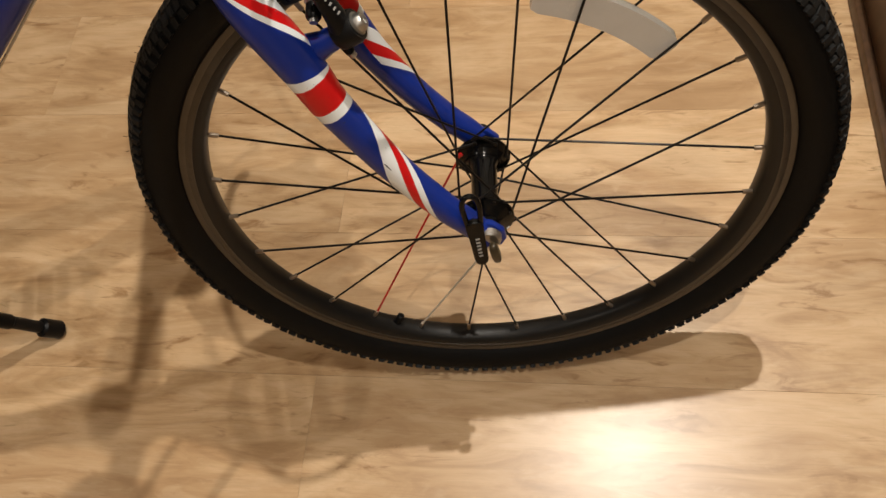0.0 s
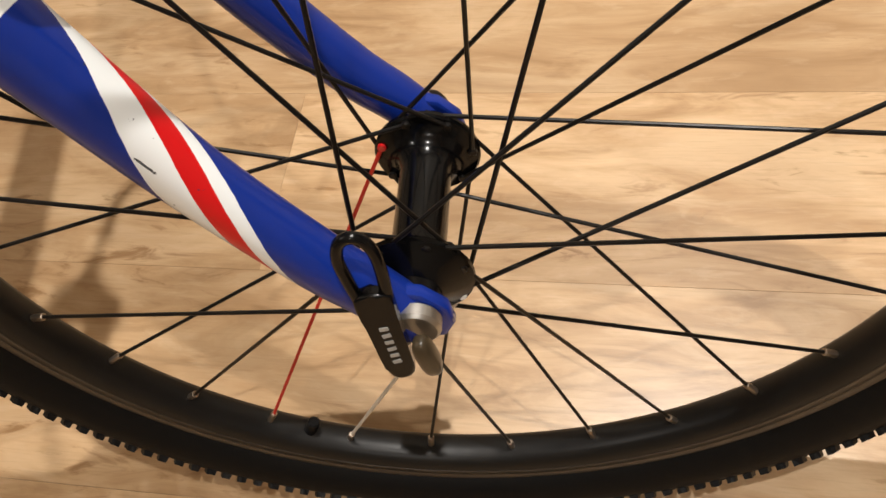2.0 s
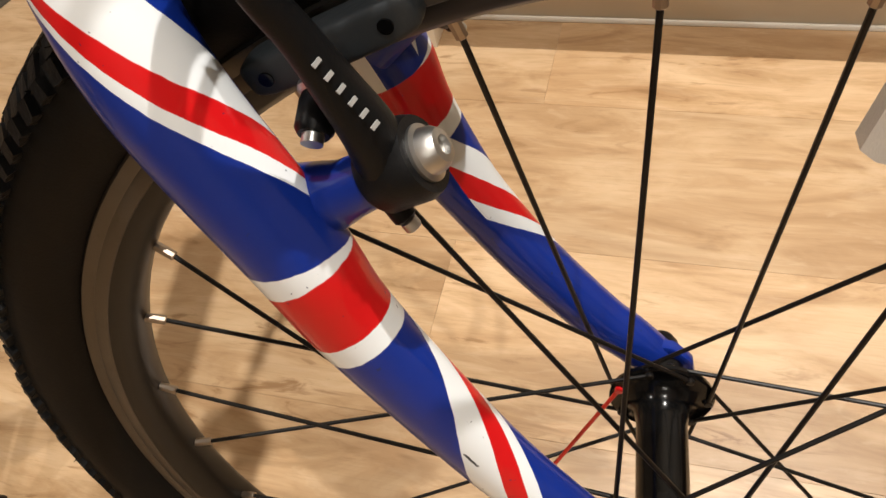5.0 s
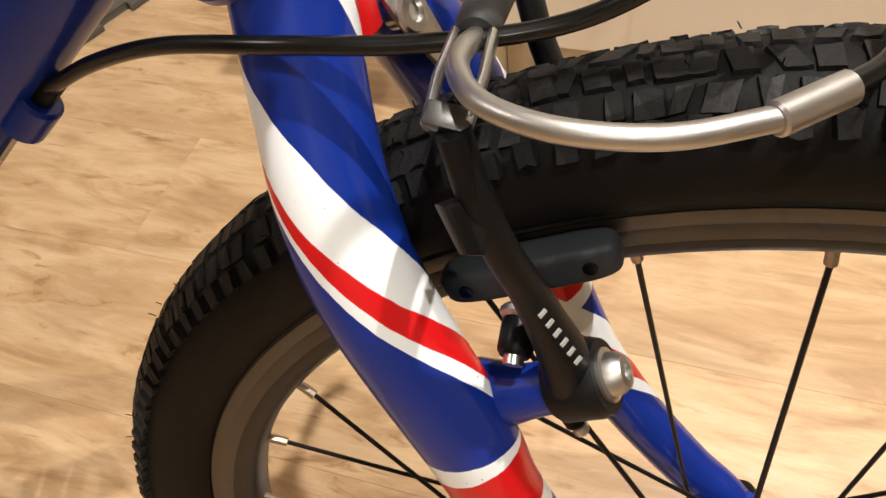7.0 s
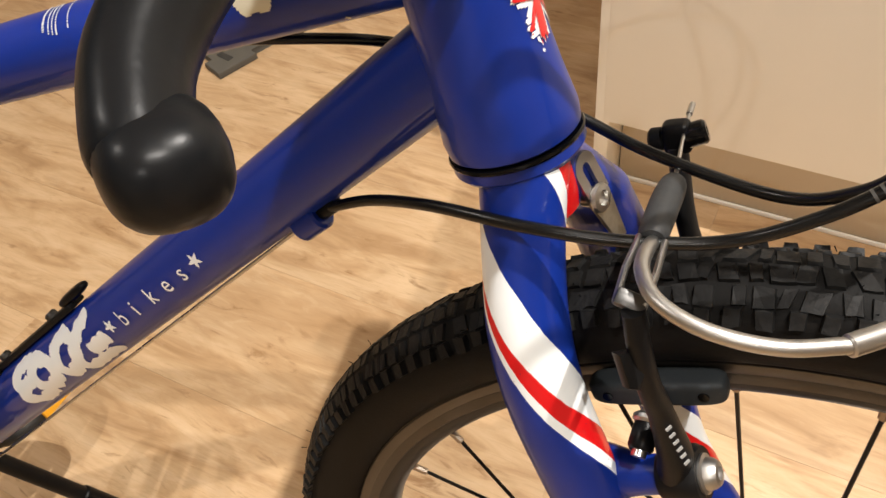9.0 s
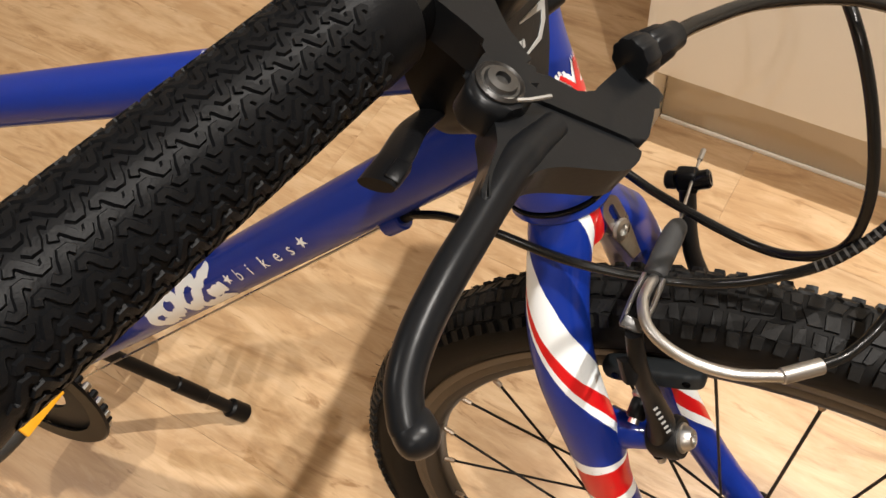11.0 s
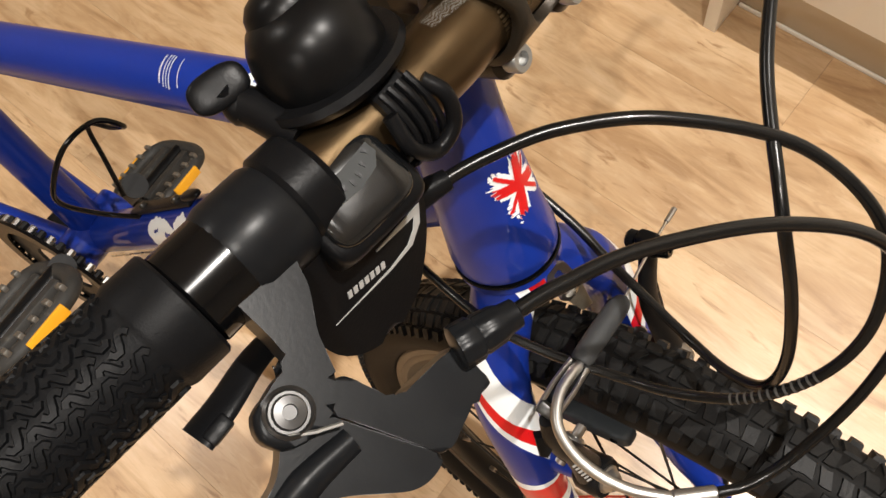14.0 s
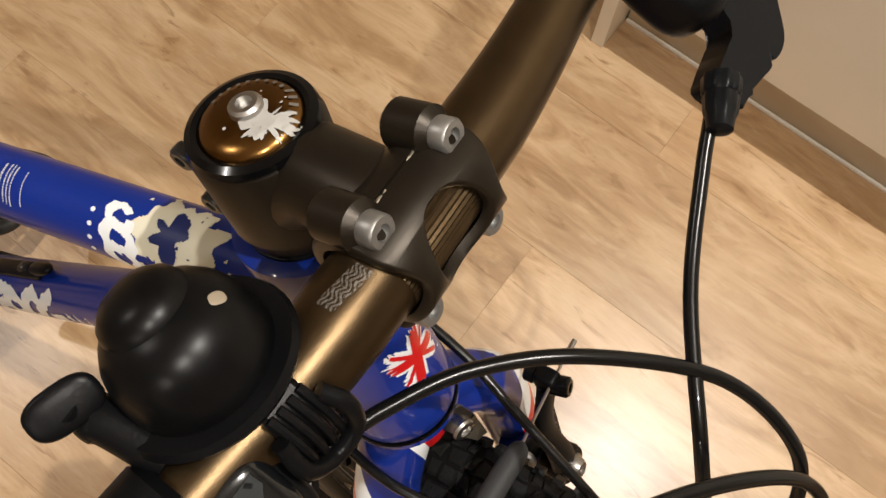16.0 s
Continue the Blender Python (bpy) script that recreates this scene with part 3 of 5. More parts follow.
def on_crown(a, w, h):
    """A point of the tyre's crown: angle round the axle, w metres from the middle over the curve, h above it."""
    s = 1 if w >= 0 else -1
    r, y = np.interp(abs(w), ARC, CROWN_R), np.interp(abs(w), ARC, CROWN_Y)
    r2, y2 = np.interp(abs(w) + 0.002, ARC, CROWN_R), np.interp(abs(w) + 0.002, ARC, CROWN_Y)
    k = math.hypot(r2 - r, y2 - y) or 1.0
    r, y = r + h * (y2 - y) / k, y - h * (r2 - r) / k
    return Vector((r * math.cos(a), s * y, r * math.sin(a)))


def tread():
    """Rows of rubber blocks over the crown, and square studs on the shoulders."""
    bm = bmesh.new()
    rng = random.Random(4)

    def block(a0, w0, la, lw, skew, h):
        base = [(da, dw) for da, dw in ((-1, -1), (0, -1), (1, -1), (1, 1), (0, 1), (-1, 1))]
        lo = [bm.verts.new(on_crown(a0 + (da * la + dw * skew) / 2 / 0.3, w0 + dw * lw / 2, -0.0010)) for da, dw in base]
        hi = [bm.verts.new(on_crown(a0 + (da * (la - 0.0012) + dw * skew + rng.uniform(-0.0010, 0.0010)) / 2 / 0.3, w0 + dw * (lw - 0.0012) / 2 + rng.uniform(-0.0005, 0.0005), h + rng.uniform(-0.0002, 0.0002))) for da, dw in base]
        bm.faces.new(hi)
        for i in range(6):
            bm.faces.new((lo[i], lo[(i + 1) % 6], hi[(i + 1) % 6], hi[i]))

    studs, rows = 168, 104
    for i in range(studs):
        a = 2 * math.pi * i / studs
        for s in (-1, 1):
            block(a + (math.pi / studs if s > 0 else 0), s * 0.0222 + rng.uniform(-0.0006, 0.0006), rng.uniform(0.0062, 0.0072), rng.uniform(0.0064, 0.0076), rng.uniform(-0.0005, 0.001) * s, rng.uniform(0.0032, 0.0037))
    for i in range(rows):
        a = 2 * math.pi * i / rows
        for s in (-1, 1):
            j = rng.uniform(-0.008, 0.008)
            L = 0.0180
            h = rng.uniform(0.0012, 0.0017)
            cut = rng.uniform(0.35, 0.62)
            at = a + (0.9 if s > 0 else 0.0) * math.pi / rows + j
            block(at - L * (1 - cut) / 2 / 0.3, s * 0.0150, L * cut - 0.0016, 0.0084, rng.uniform(-0.001, 0.003) * s, h)
            block(at + L * cut / 2 / 0.3, s * 0.0144, L * (1 - cut) - 0.0020, 0.0080, rng.uniform(-0.002, 0.003) * s, h - rng.uniform(0, 0.0003))
            at = a + (0.3 if s > 0 else 1.3) * math.pi / rows - j
            block(at - L * (1 - cut) / 2 / 0.3, s * 0.0053, L * cut - 0.0018, 0.0088, -rng.uniform(-0.001, 0.004) * s, h)
            block(at + L * cut / 2 / 0.3, s * 0.0048, L * (1 - cut) - 0.0015, 0.0086, -rng.uniform(-0.002, 0.004) * s, h - rng.uniform(0, 0.0003))
    return bm


tagged(part("tread", tread(), tread_rubber, wheel, "knobbly black rubber tread blocks", smooth=False), kind="stuff")


def hairs():
    bm = bmesh.new()
    rng = random.Random(9)
    for i in range(150):
        a, w = rng.uniform(0, 2 * math.pi), rng.choice((-1, 1)) * rng.uniform(0.003, 0.022)
        p = on_crown(a, w, 0.002)
        q = on_crown(a + rng.uniform(-0.004, 0.004), w, 0.002 + rng.uniform(0.0015, 0.0035))
        rod(p, q, 0.00022, 4, bm=bm)
    return bm


tagged(part("moulding_flash", hairs(), rubber, wheel, "fine moulding hairs on the tread", smooth=False), kind="stuff")
# hub: far flange at +y
hub = part("hub", lathe([(0.006, -0.050), (0.011, -0.050), (0.0115, -0.046), (0.016, -0.043), (0.0215, -0.0405), (0.0242, -0.0385), (0.0245, -0.0365), (0.0235, -0.0352), (0.0175, -0.034), (0.0128, -0.029), (0.0117, -0.022),
                         (0.0117, 0.018), (0.0128, 0.025), (0.0175, 0.0305), (0.0235, 0.0318), (0.0245, 0.0330), (0.0242, 0.0350), (0.0215, 0.0370), (0.016, 0.040), (0.0115, 0.044), (0.011, 0.050), (0.006, 0.050)], (0, 0, 0), Y, 48), gloss_black, wheel, "glossy black alloy hub shell")
part("axle", rod((0, -0.058, 0), (0, 0.058, 0), 0.0048, 14), steel, wheel)
HOLE_TURN = 77.14
for k in range(SPOKES):
    far = k % 2 == 0
    side = -1 if k % 4 in (0, 3) else 1
    a = radians(PHASE + 360.0 * k / SPOKES + TURNED.get(k, 0.0) + side * HOLE_TURN)
    outer = side > 0
    y = (0.0334 if far else -0.0369) + (0.0022 if outer else -0.0022) * (1 if far else -1)
    hole = Vector((0.0212 * math.cos(a), y, 0.0212 * math.sin(a)))
    end = rim_at(k, NR + 0.002)
    mid = rim_at(k, NR - 0.0105) * 1.0
    mid.y = y * 0.048
    sm = spoke_red if k == 8 else spoke_white if k == 9 else spoke_black
    part("spoke", tube([hole, hole.lerp(mid, 0.5), mid], 0.00105, 8), sm, wheel, {8: "red spoke", 9: "white spoke"}.get(k, ""))
    d = (mid - end).normalized()
    part("nipple", rod(end, mid + d * 0.001, 0.0021, 8, 0.0004), nipple_metal, wheel)
    part("spoke_head", rod(hole + Vector((0, 0.0016, 0)), hole - Vector((0, 0.0016, 0)), 0.0021, 8, 0.0005), red_paint if k == 8 else white_paint if k == 9 else spoke_black, wheel)
va = radians(PHASE + 360 * 8.5 / 28)
vd = Vector((math.cos(va), 0, math.sin(va)))
part("valve", rod(vd * 0.238, vd * 0.224, 0.0040, 12, 0.001), black_plastic, wheel, "black rubber valve with dust cap")


def reflector():
    bm = bmesh.new()
    for lo, hi, y0, y1 in ((0.185, 0.209, -0.004, 0.004),):
        n = 18
        ring = []
        for i in range(n + 1):
            a = radians(42.5 + 33.5 * i / n)
            trim = 0.003 if i in (0, n) else 0.0
            ring.append([bm.verts.new((r * math.cos(a), y, r * math.sin(a))) for r, y in ((lo + trim, y0), (hi - trim, y0), (hi - trim, y1), (lo + trim, y1))])
        for r0, r1 in zip(ring, ring[1:]):
            for q in range(4):
                bm.faces.new((r0[q], r0[(q + 1) % 4], r1[(q + 1) % 4], r1[q]))
        bm.faces.new(ring[0])
        bm.faces.new(ring[-1])
    return bm


part("spoke_reflector", reflector(), clear_reflector, wheel, "pale clear plastic reflector across the spokes")
# quick release
lever = part("quick_release", rod((0.002, -0.058, 0.002), (0.002, -0.0655, 0.002), 0.0105, 24, 0.0015), alloy, bike, "silver quick release cup with black lever", FORK)
QL = axes((-0.0065, -0.070, 0.004), (0.12, -1, 0.10), (-0.06, 0, 1))


def qr_lever():
    bm = bmesh.new()
    loop = spline([(0.024, -0.0052, 0), (0.034, -0.0062, 0), (0.046, -0.0066, 0), (0.0535, -0.0042, 0), (0.0558, 0.0, 0), (0.0535, 0.0042, 0), (0.046, 0.0066, 0), (0.034, 0.0062, 0), (0.024, 0.0052, 0)], 4)
    tube(loop, 0.0024, 10, (0, 0, 1), bm=bm)
    body = spline([(0.0265, -0.0073, 0), (0.0290, 0.0, 0), (0.0265, 0.0073, 0), (0.010, 0.0064, 0), (-0.014, 0.0058, 0), (-0.0205, 0.0040, 0), (-0.0222, 0.0, 0), (-0.0205, -0.0040, 0), (-0.014, -0.0058, 0), (0.010, -0.0064, 0), (0.0265, -0.0073, 0)], 3)[:-1]
    prism([p[:2] for p in body], 0.0060, bevel=0.0016, bm=bm, segs=3)
    return merge(bm, QL)


part("lever", qr_lever(), gloss_black, lever, "glossy black curved lever with a slot")
for k in range(6):
    part("lever_mark", box((0.0019, 0.0034, 0.0004), QL @ pose(0.010 - 0.0040 * k, 0, 0.0031, 0, 0, 8 * (k % 2))), mark_grey, lever)
part("cam_body", pillow((0.023, 0.0080, 0.0095), axes((0.0065, -0.0725, -0.0045), (0, -1, 0), (-0.16, 0, 1)), 3), cam_plastic, lever, "smoky brown cam body")
part("axle_nut", lathe([(0.0, 0.0105), (0.006, 0.010), (0.0085, 0.006), (0.009, 0.0), (0.0, 0.0)], (0, 0.058, 0.002), (0, 1, 0), 20), black_plastic, lever, "black axle nut")

# fork
LEG = [(0.002, -0.0555, -0.004, 0.0105), (-0.014, -0.0545, 0.016, 0.0112), (-0.0315, -0.053, 0.036, 0.0118), (-0.064, -0.0505, 0.083, 0.0125), (-0.0985, -0.0475, 0.147, 0.0142), (-0.1115, -0.0455, 0.180, 0.0157),
       (-0.1355, -0.0390, 0.2285, 0.0165), (-0.1472, -0.0300, 0.2565, 0.0166), (-0.1535, -0.0190, 0.2790, 0.0163), (-0.1575, -0.0095, 0.2985, 0.0167), (-0.160, -0.001, 0.314, 0.0172), (-0.162, 0.007, 0.323, 0.0150)]
fork = part("fork", lathe([(0.0110, -0.024), (0.0170, -0.020), (0.0190, -0.012), (0.0200, -0.002), (0.0206, 0.005), (0.0210, 0.008)], on_axis(0.308), SAX, 40), crown_paint, bike, "blue fork crown with white and red stripes", FORK)
samples = spline(LEG, 8)
leg_path, leg_r = [p[:3] for p in samples], [p[3] for p in samples]
part("fork_leg", tube(leg_path, leg_r, 36, (0, -1, 0), layer="leg_map"), leg_paint, fork, "blue fork leg with white and red bands")
mirror = tube(leg_path, leg_r, 36, (0, -1, 0), layer="leg_map")
for v in mirror.verts:
    out = max(0.0, min(1.0, (v.co.z - 0.12) / 0.13)) * max(0.0, min(1.0, (0.312 - v.co.z) / 0.030))
    v.co.y = -v.co.y + 0.032 * v.co.z + 0.0118 * out
    v.co.x += 0.0110 * out
part("fork_leg", mirror, leg_paint, fork, "blue fork leg with white and red bands")
for s in (-1, 1):
    part("dropout", prism([(-0.018, 0.020), (0.004, 0.014), (0.013, 0.004), (0.0145, -0.006), (0.010, -0.014), (-0.002, -0.016), (-0.013, -0.011), (-0.020, 0.004)], 0.0065, axes((0.002, s * 0.0545, 0.0), (0, 1, 0), (1, 0, 0)) @ pose(0, 0, 0, 180, 0, 0), 0.0018), blue_paint, fork)
BR = axes((-0.1375, 0.0130, 0.3029), (0.90, -0.28, 0.34), (-0.31, -0.24, 0.92))


def strap():
    """A flat steel strap with a rounded top and a long slot through it."""
    bm = bmesh.new()

    def ring(r, top):
        return [(top + r * math.sin(a), -r * math.cos(a)) for a in [math.pi * k / 8 for k in range(9)]]

    outer = [(-0.010, -0.0068)] + ring(0.0068, 0.0062) + [(-0.010, 0.0068)]
    inner = [(-0.0055, -0.0022)] + ring(0.0022, 0.0062) + [(-0.0055, 0.0022)]
    rows = []
    for z in (-0.0009, 0.0009):
        rows.append([[bm.verts.new((x, y, z)) for x, y in loop] for loop in (outer, inner)])
    n = len(outer)
    for i in range(n):
        k = (i + 1) % n
        for q in (0, 1):
            bm.faces.new((rows[q][0][i], rows[q][0][k], rows[q][1][k], rows[q][1][i]))
        for loop in (0, 1):
            bm.faces.new((rows[0][loop][i], rows[0][loop][k], rows[1][loop][k], rows[1][loop][i]))
    return merge(bm, BR)


bracket = part("crown_bracket", strap(), steel, bike, "small bent steel bracket on the fork crown", FORK, smooth=False)
part("bracket_tongue", prism([(-0.036, -0.0030), (-0.034, 0.0035), (-0.009, 0.0068), (-0.009, -0.0068)], 0.0018, BR @ pose(0, 0, -0.0002, 0, 0, 0), 0.0003), worn_metal, bracket)
part("bracket_bolt", rod(BR @ Vector((-0.0085, 0.002, -0.006)), BR @ Vector((-0.0085, 0.002, 0.0012)), 0.0042, 20, 0.0008), steel, bracket)
part("bolt_head", lathe([(0.0030, 0.0008), (0.0058, 0.0010), (0.0062, 0.0020), (0.0056, 0.0034), (0.0032, 0.0038), (0.0028, 0.0022), (0, 0.0022)], BR @ Vector((-0.0085, 0.002, 0)), BR.to_3x3() @ Vector((0, 0, 1)), 24), steel, bracket)

# cantilever posts and v-brakes
FWD = Vector((0.88, 0, 0.475))


def v_brake(s):
    """s = -1 near arm with the noodle, +1 far arm with the clamp bolt."""
    y0 = -0.0370 if s < 0 else 0.0470
    pivot = Vector((-0.0765, y0, 0.2055 if s < 0 else 0.2105))
    name = "brake_arm"
    root = pivot - FWD * 0.036
    post = part("brake_post", tube([root + Vector((0, -s * 0.002, 0)), root + FWD * 0.016, pivot - FWD * 0.004], [0.0125, 0.0088, 0.0078], 20), blue_paint, bike, "blue brake post on the fork leg", FORK)
    part("spring_pin", rod(root + FWD * 0.028 + Vector((0.001, s * 0.002, -0.006)), root + FWD * 0.030 + Vector((0.004, s * 0.004, -0.014)), 0.0036, 12, 0.0008), black_plastic, post)
    part("pin_tip", rod(root + FWD * 0.030 + Vector((0.004, s * 0.004, -0.014)), root + FWD * 0.031 + Vector((0.005, s * 0.0045, -0.0175)), 0.0026, 10, 0.0005), alloy, post)
    top = Vector((-0.108, -0.0460, 0.300)) if s < 0 else Vector((-0.1105, 0.0535, 0.2990))
    knee = Vector((-0.0985, y0 - s * 0.002, 0.262))
    if s < 0:
        nodes = [(-0.0800, -0.0362, 0.1950, 0.0074), (-0.0812, -0.0374, 0.2040, 0.0094), (-0.0826, -0.0398, 0.2180, 0.0088), (-0.0868, -0.0424, 0.2330, 0.0072), (-0.0920, -0.0455, 0.2500, 0.0058), (-0.0968, -0.0500, 0.2660, 0.0054), (-0.1018, -0.0525, 0.2850, 0.0052), (-0.1062, -0.0508, 0.3010, 0.0050)]
        path = spline(nodes, 5)
        arm = part(name, tube(path, [p[3] for p in path], 20, (0, 1, 0), flat=0.80), matt_black, bike, "black alloy brake arm", FORK)
        part("spring_catch", prism([(-0.006, -0.004), (0.007, -0.003), (0.009, 0.001), (0.004, 0.004), (-0.005, 0.003)], 0.006, axes((-0.1042, -0.0565, 0.2805), (0.6, -0.6, 0.5), (0.15, -0.1, -1)), 0.001), matt_black, arm)
    else:
        path = spline([pivot - Vector((0, 0, 0.006)), pivot + Vector((-0.002, -s * 0.001, 0.012)), knee, top], 6)
        rr = [0.0118 - 0.0050 * min(1, k / 10) for k in range(len(path))]
        arm = part(name, tube(path, rr, 18, (0, 1, 0), flat=0.62), matt_black, bike, "black alloy brake arm", FORK)
    part("pivot_boss", lathe([(0.010, -0.010), (0.0115, -0.008), (0.0122, 0.004), (0.0110, 0.007)], pivot, FWD, 28), matt_black, arm)
    part("pivot_bolt", lathe([(0.0082, 0.006), (0.0082, 0.0080), (0.0068, 0.0086), (0.0062, 0.0112), (0.0048, 0.0132), (0.0028, 0.0136), (0.0026, 0.0118), (0, 0.0118)], pivot, FWD, 28), alloy, arm, "round silver pivot bolt with a hex socket")
    # pad
    c = Vector((-0.0955, s * 0.0195, 0.2325))
    tang = Vector((0.925, 0, 0.38))
    part("brake_pad", pillow((0.056, 0.0125, 0.0125), axes(c, (0, s, 0), tang), 5), pad_rubber, arm, "dark rubber brake pad")
    pd = Vector((-0.02, s * 0.90, -0.43)).normalized()
    part("pad_stud", rod(c + Vector((0, s * 0.004, 0)), c + pd * 0.030, 0.0030, 12), steel, arm)
    part("pad_washer", rod(c + pd * 0.0125, c + pd * 0.0165, 0.0062, 20, 0.0012), alloy, arm)
    part("pad_nut", lathe([(0.0048, 0), (0.0052, 0.002), (0.0052, 0.0095), (0.0042, 0.0110), (0.0026, 0.0110), (0.0026, 0.008), (0, 0.008)], c + pd * 0.0165, pd, 24), black_plastic, arm)
    # thin black discs draw the shade inside the pad's two recesses
    for e in (-1, 1):
        part("pad_dimple", rod(c + tang * (e * 0.0195) + Vector((0, s * 0.0056, 0)), c + tang * (e * 0.0195) + Vector((0, s * 0.0066, 0)), 0.0022, 12), gloss_black, arm)
    if s < 0:
        for i in range(6):
            at = Vector((-0.0908, -0.0465, 0.2440)).lerp(Vector((-0.0832, -0.0425, 0.2235)), i / 5)
            part("arm_mark", box((0.0011, 0.0026, 0.0006), axes(at + Vector((0.62, -0.55, 0.30)) * (0.0058 + 0.0026 * i / 5), (0.62, -0.55, 0.30), (-0.36, -0.20, 0.93))), mark_grey, arm)
        for d in (-1, 1):
            part("noodle_link", tube([top + Vector((d * 0.0046, -0.003, 0.001)), top + Vector((0.0005 + d * 0.0052, 0.010, 0.0050)), Vector((-0.1068 + d * 0.0045, -0.0225, 0.3085))], [0.0024, 0.0023, 0.0024], 10, flat=0.55), alloy, arm, "bent steel noodle link")
        part("link_pin", box((0.0108, 0.0062, 0.0052), axes(top + Vector((0.000, -0.002, 0.002)), (0.2, -0.55, 0.8), (1, 0, -0.2)), 0.0012), pivot_metal, arm)
    else:
        head = Vector((-0.1110, 0.0530, 0.3035))
        part("arm_head", pillow((0.012, 0.009, 0.014), axes(head, (-0.3, 0, 0.95), (1, 0, 0.3)), 5), black_plastic, arm)
        part("clamp_bolt", lathe([(0.0048, 0), (0.0052, 0.001), (0.0052, 0.008), (0.0042, 0.0092), (0.0024, 0.0092), (0.0024, 0.006), (0, 0.006)], head + Vector((0.003, -0.001, 0.001)), (0.88, 0.2, 0.42), 20), gloss_black, arm, "black hex clamp bolt")
        part("clamp_washer", rod(head + Vector((-0.005, 0.0, -0.002)), head + Vector((-0.011, 0.0, -0.004)), 0.0050, 18, 0.001), black_plastic, arm)
        part("return_spring", tube([pivot + Vector((-0.004, 0.009, 0.0)), knee + Vector((-0.002, 0.010, 0.004)), top + Vector((-0.002, 0.004, -0.018)), top + Vector((0.0, 0.001, -0.016))], 0.0009, 6), steel, arm)
    return arm


v_brake(-1)
v_brake(1)
noodle = part("brake_noodle", tube(spline([(-0.1061, -0.0192, 0.3068), (-0.1073, -0.0298, 0.3094), (-0.1063, -0.0425, 0.3111), (-0.0987, -0.0552, 0.3114), (-0.0826, -0.0620, 0.3108), (-0.0615, -0.0610, 0.3102), (-0.0411, -0.0529, 0.3107)], 8), 0.0027, 14), alloy, bike, "curved silver brake noodle", FORK)
part("ferrule", rod((-0.0430, -0.0540, 0.3106), (-0.0285, -0.0415, 0.3110), 0.0037, 16, 0.0006), alloy, noodle, "silver cable ferrule")
boot = part("cable_boot", tube(spline([(-0.1068, -0.022, 0.3080), (-0.1070, -0.016, 0.3080), (-0.1067, 0.002, 0.3072), (-0.1062, 0.013, 0.3065), (-0.106, 0.020, 0.306)], 4), [0.0046, 0.0052, 0.0054, 0.0055, 0.0055, 0.0056, 0.0057, 0.0057, 0.0057, 0.0057, 0.0056, 0.0055, 0.0053, 0.0050, 0.0044, 0.0034, 0.0012], 18), boot_rubber, bike, "grey rubber cable boot", FORK)
part("bare_cable", tube(spline([(-0.106, 0.016, 0.3062), (-0.1075, 0.036, 0.3065), (-0.1085, 0.052, 0.3075), (-0.1090, 0.064, 0.3065), (-0.1092, 0.070, 0.3060)], 4), 0.0008, 8), steel, boot)
part("cable_tip", rod((-0.1091, 0.0675, 0.3062), (-0.1093, 0.0770, 0.3055), 0.0014, 8), alloy, boot)

# cables
def housing(name, pts, label, r=0.00245, place=FORK):
    return part(name, tube(spline(pts, 10), r, 14), cable_black, bike, label, place)


brake_cable = housing("brake_cable", [(-0.1118, -0.0775, 0.4735), (-0.1062, -0.0633, 0.4715), (-0.0922, -0.0369, 0.4662), (-0.0637, -0.0001, 0.4525), (-0.0332, 0.0262, 0.4308), (-0.0092, 0.0317, 0.3976), (-0.0038, 0.0130, 0.3586), (-0.0100, -0.0129, 0.3240), (-0.0190, -0.0310, 0.3135), (-0.0290, -0.0418, 0.3110)], "black front brake cable housing in a loop")
shift_cable = housing("shift_cable", [(-0.1605, -0.0500, 0.4560), (-0.1525, -0.0310, 0.4560), (-0.1376, -0.0076, 0.4558), (-0.1104, 0.0155, 0.4546), (-0.0695, 0.0368, 0.4436), (-0.0343, 0.0361, 0.4250), (-0.0180, 0.0233, 0.3930), (-0.0197, 0.0084, 0.3642), (-0.0374, -0.0074, 0.3399), (-0.0621, -0.0151, 0.3217), (-0.0865, -0.0180, 0.3095), (-0.1202, -0.0252, 0.3068), (-0.1520, -0.0285, 0.3068), (-0.1900, -0.0215, 0.3010), (-0.2212, -0.0120, 0.2889), (-0.2440, -0.0085, 0.2770)], "black gear cable housing looping past the fork")
housing("rear_brake_cable", [(-0.1155, 0.1010, 0.4715), (-0.1085, 0.0845, 0.4650), (-0.0920, 0.0513, 0.4524), (-0.0654, 0.0160, 0.4364), (-0.0468, 0.0048, 0.4057), (-0.0354, -0.0001, 0.3714), (-0.0351, -0.0006, 0.3427), (-0.0478, 0.0045, 0.3239), (-0.0703, 0.0155, 0.3099), (-0.1166, 0.0297, 0.3084), (-0.1488, 0.0378, 0.3139), (-0.1872, 0.0390, 0.3258), (-0.2310, 0.0314, 0.3375), (-0.3000, 0.0140, 0.3360)], "black rear brake cable housing in a loop")
cm = spline([(-0.0180, 0.0233, 0.3930), (-0.0197, 0.0084, 0.3642), (-0.0374, -0.0074, 0.3399), (-0.0621, -0.0151, 0.3217), (-0.0865, -0.0180, 0.3095)], 30)[30:91]
for i in range(12):
    part("cable_mark", tube([Vector(cm[4 + 3 * i]), Vector(cm[5 + 3 * i])], 0.00258, 10, cap=False), cable_print, shift_cable)

# frame tubes, in the frame's own plane
BB = Vector((-0.600, 0.008, -0.017))
HT_LO, HT_HI = on_axis(0.3205), on_axis(0.446)
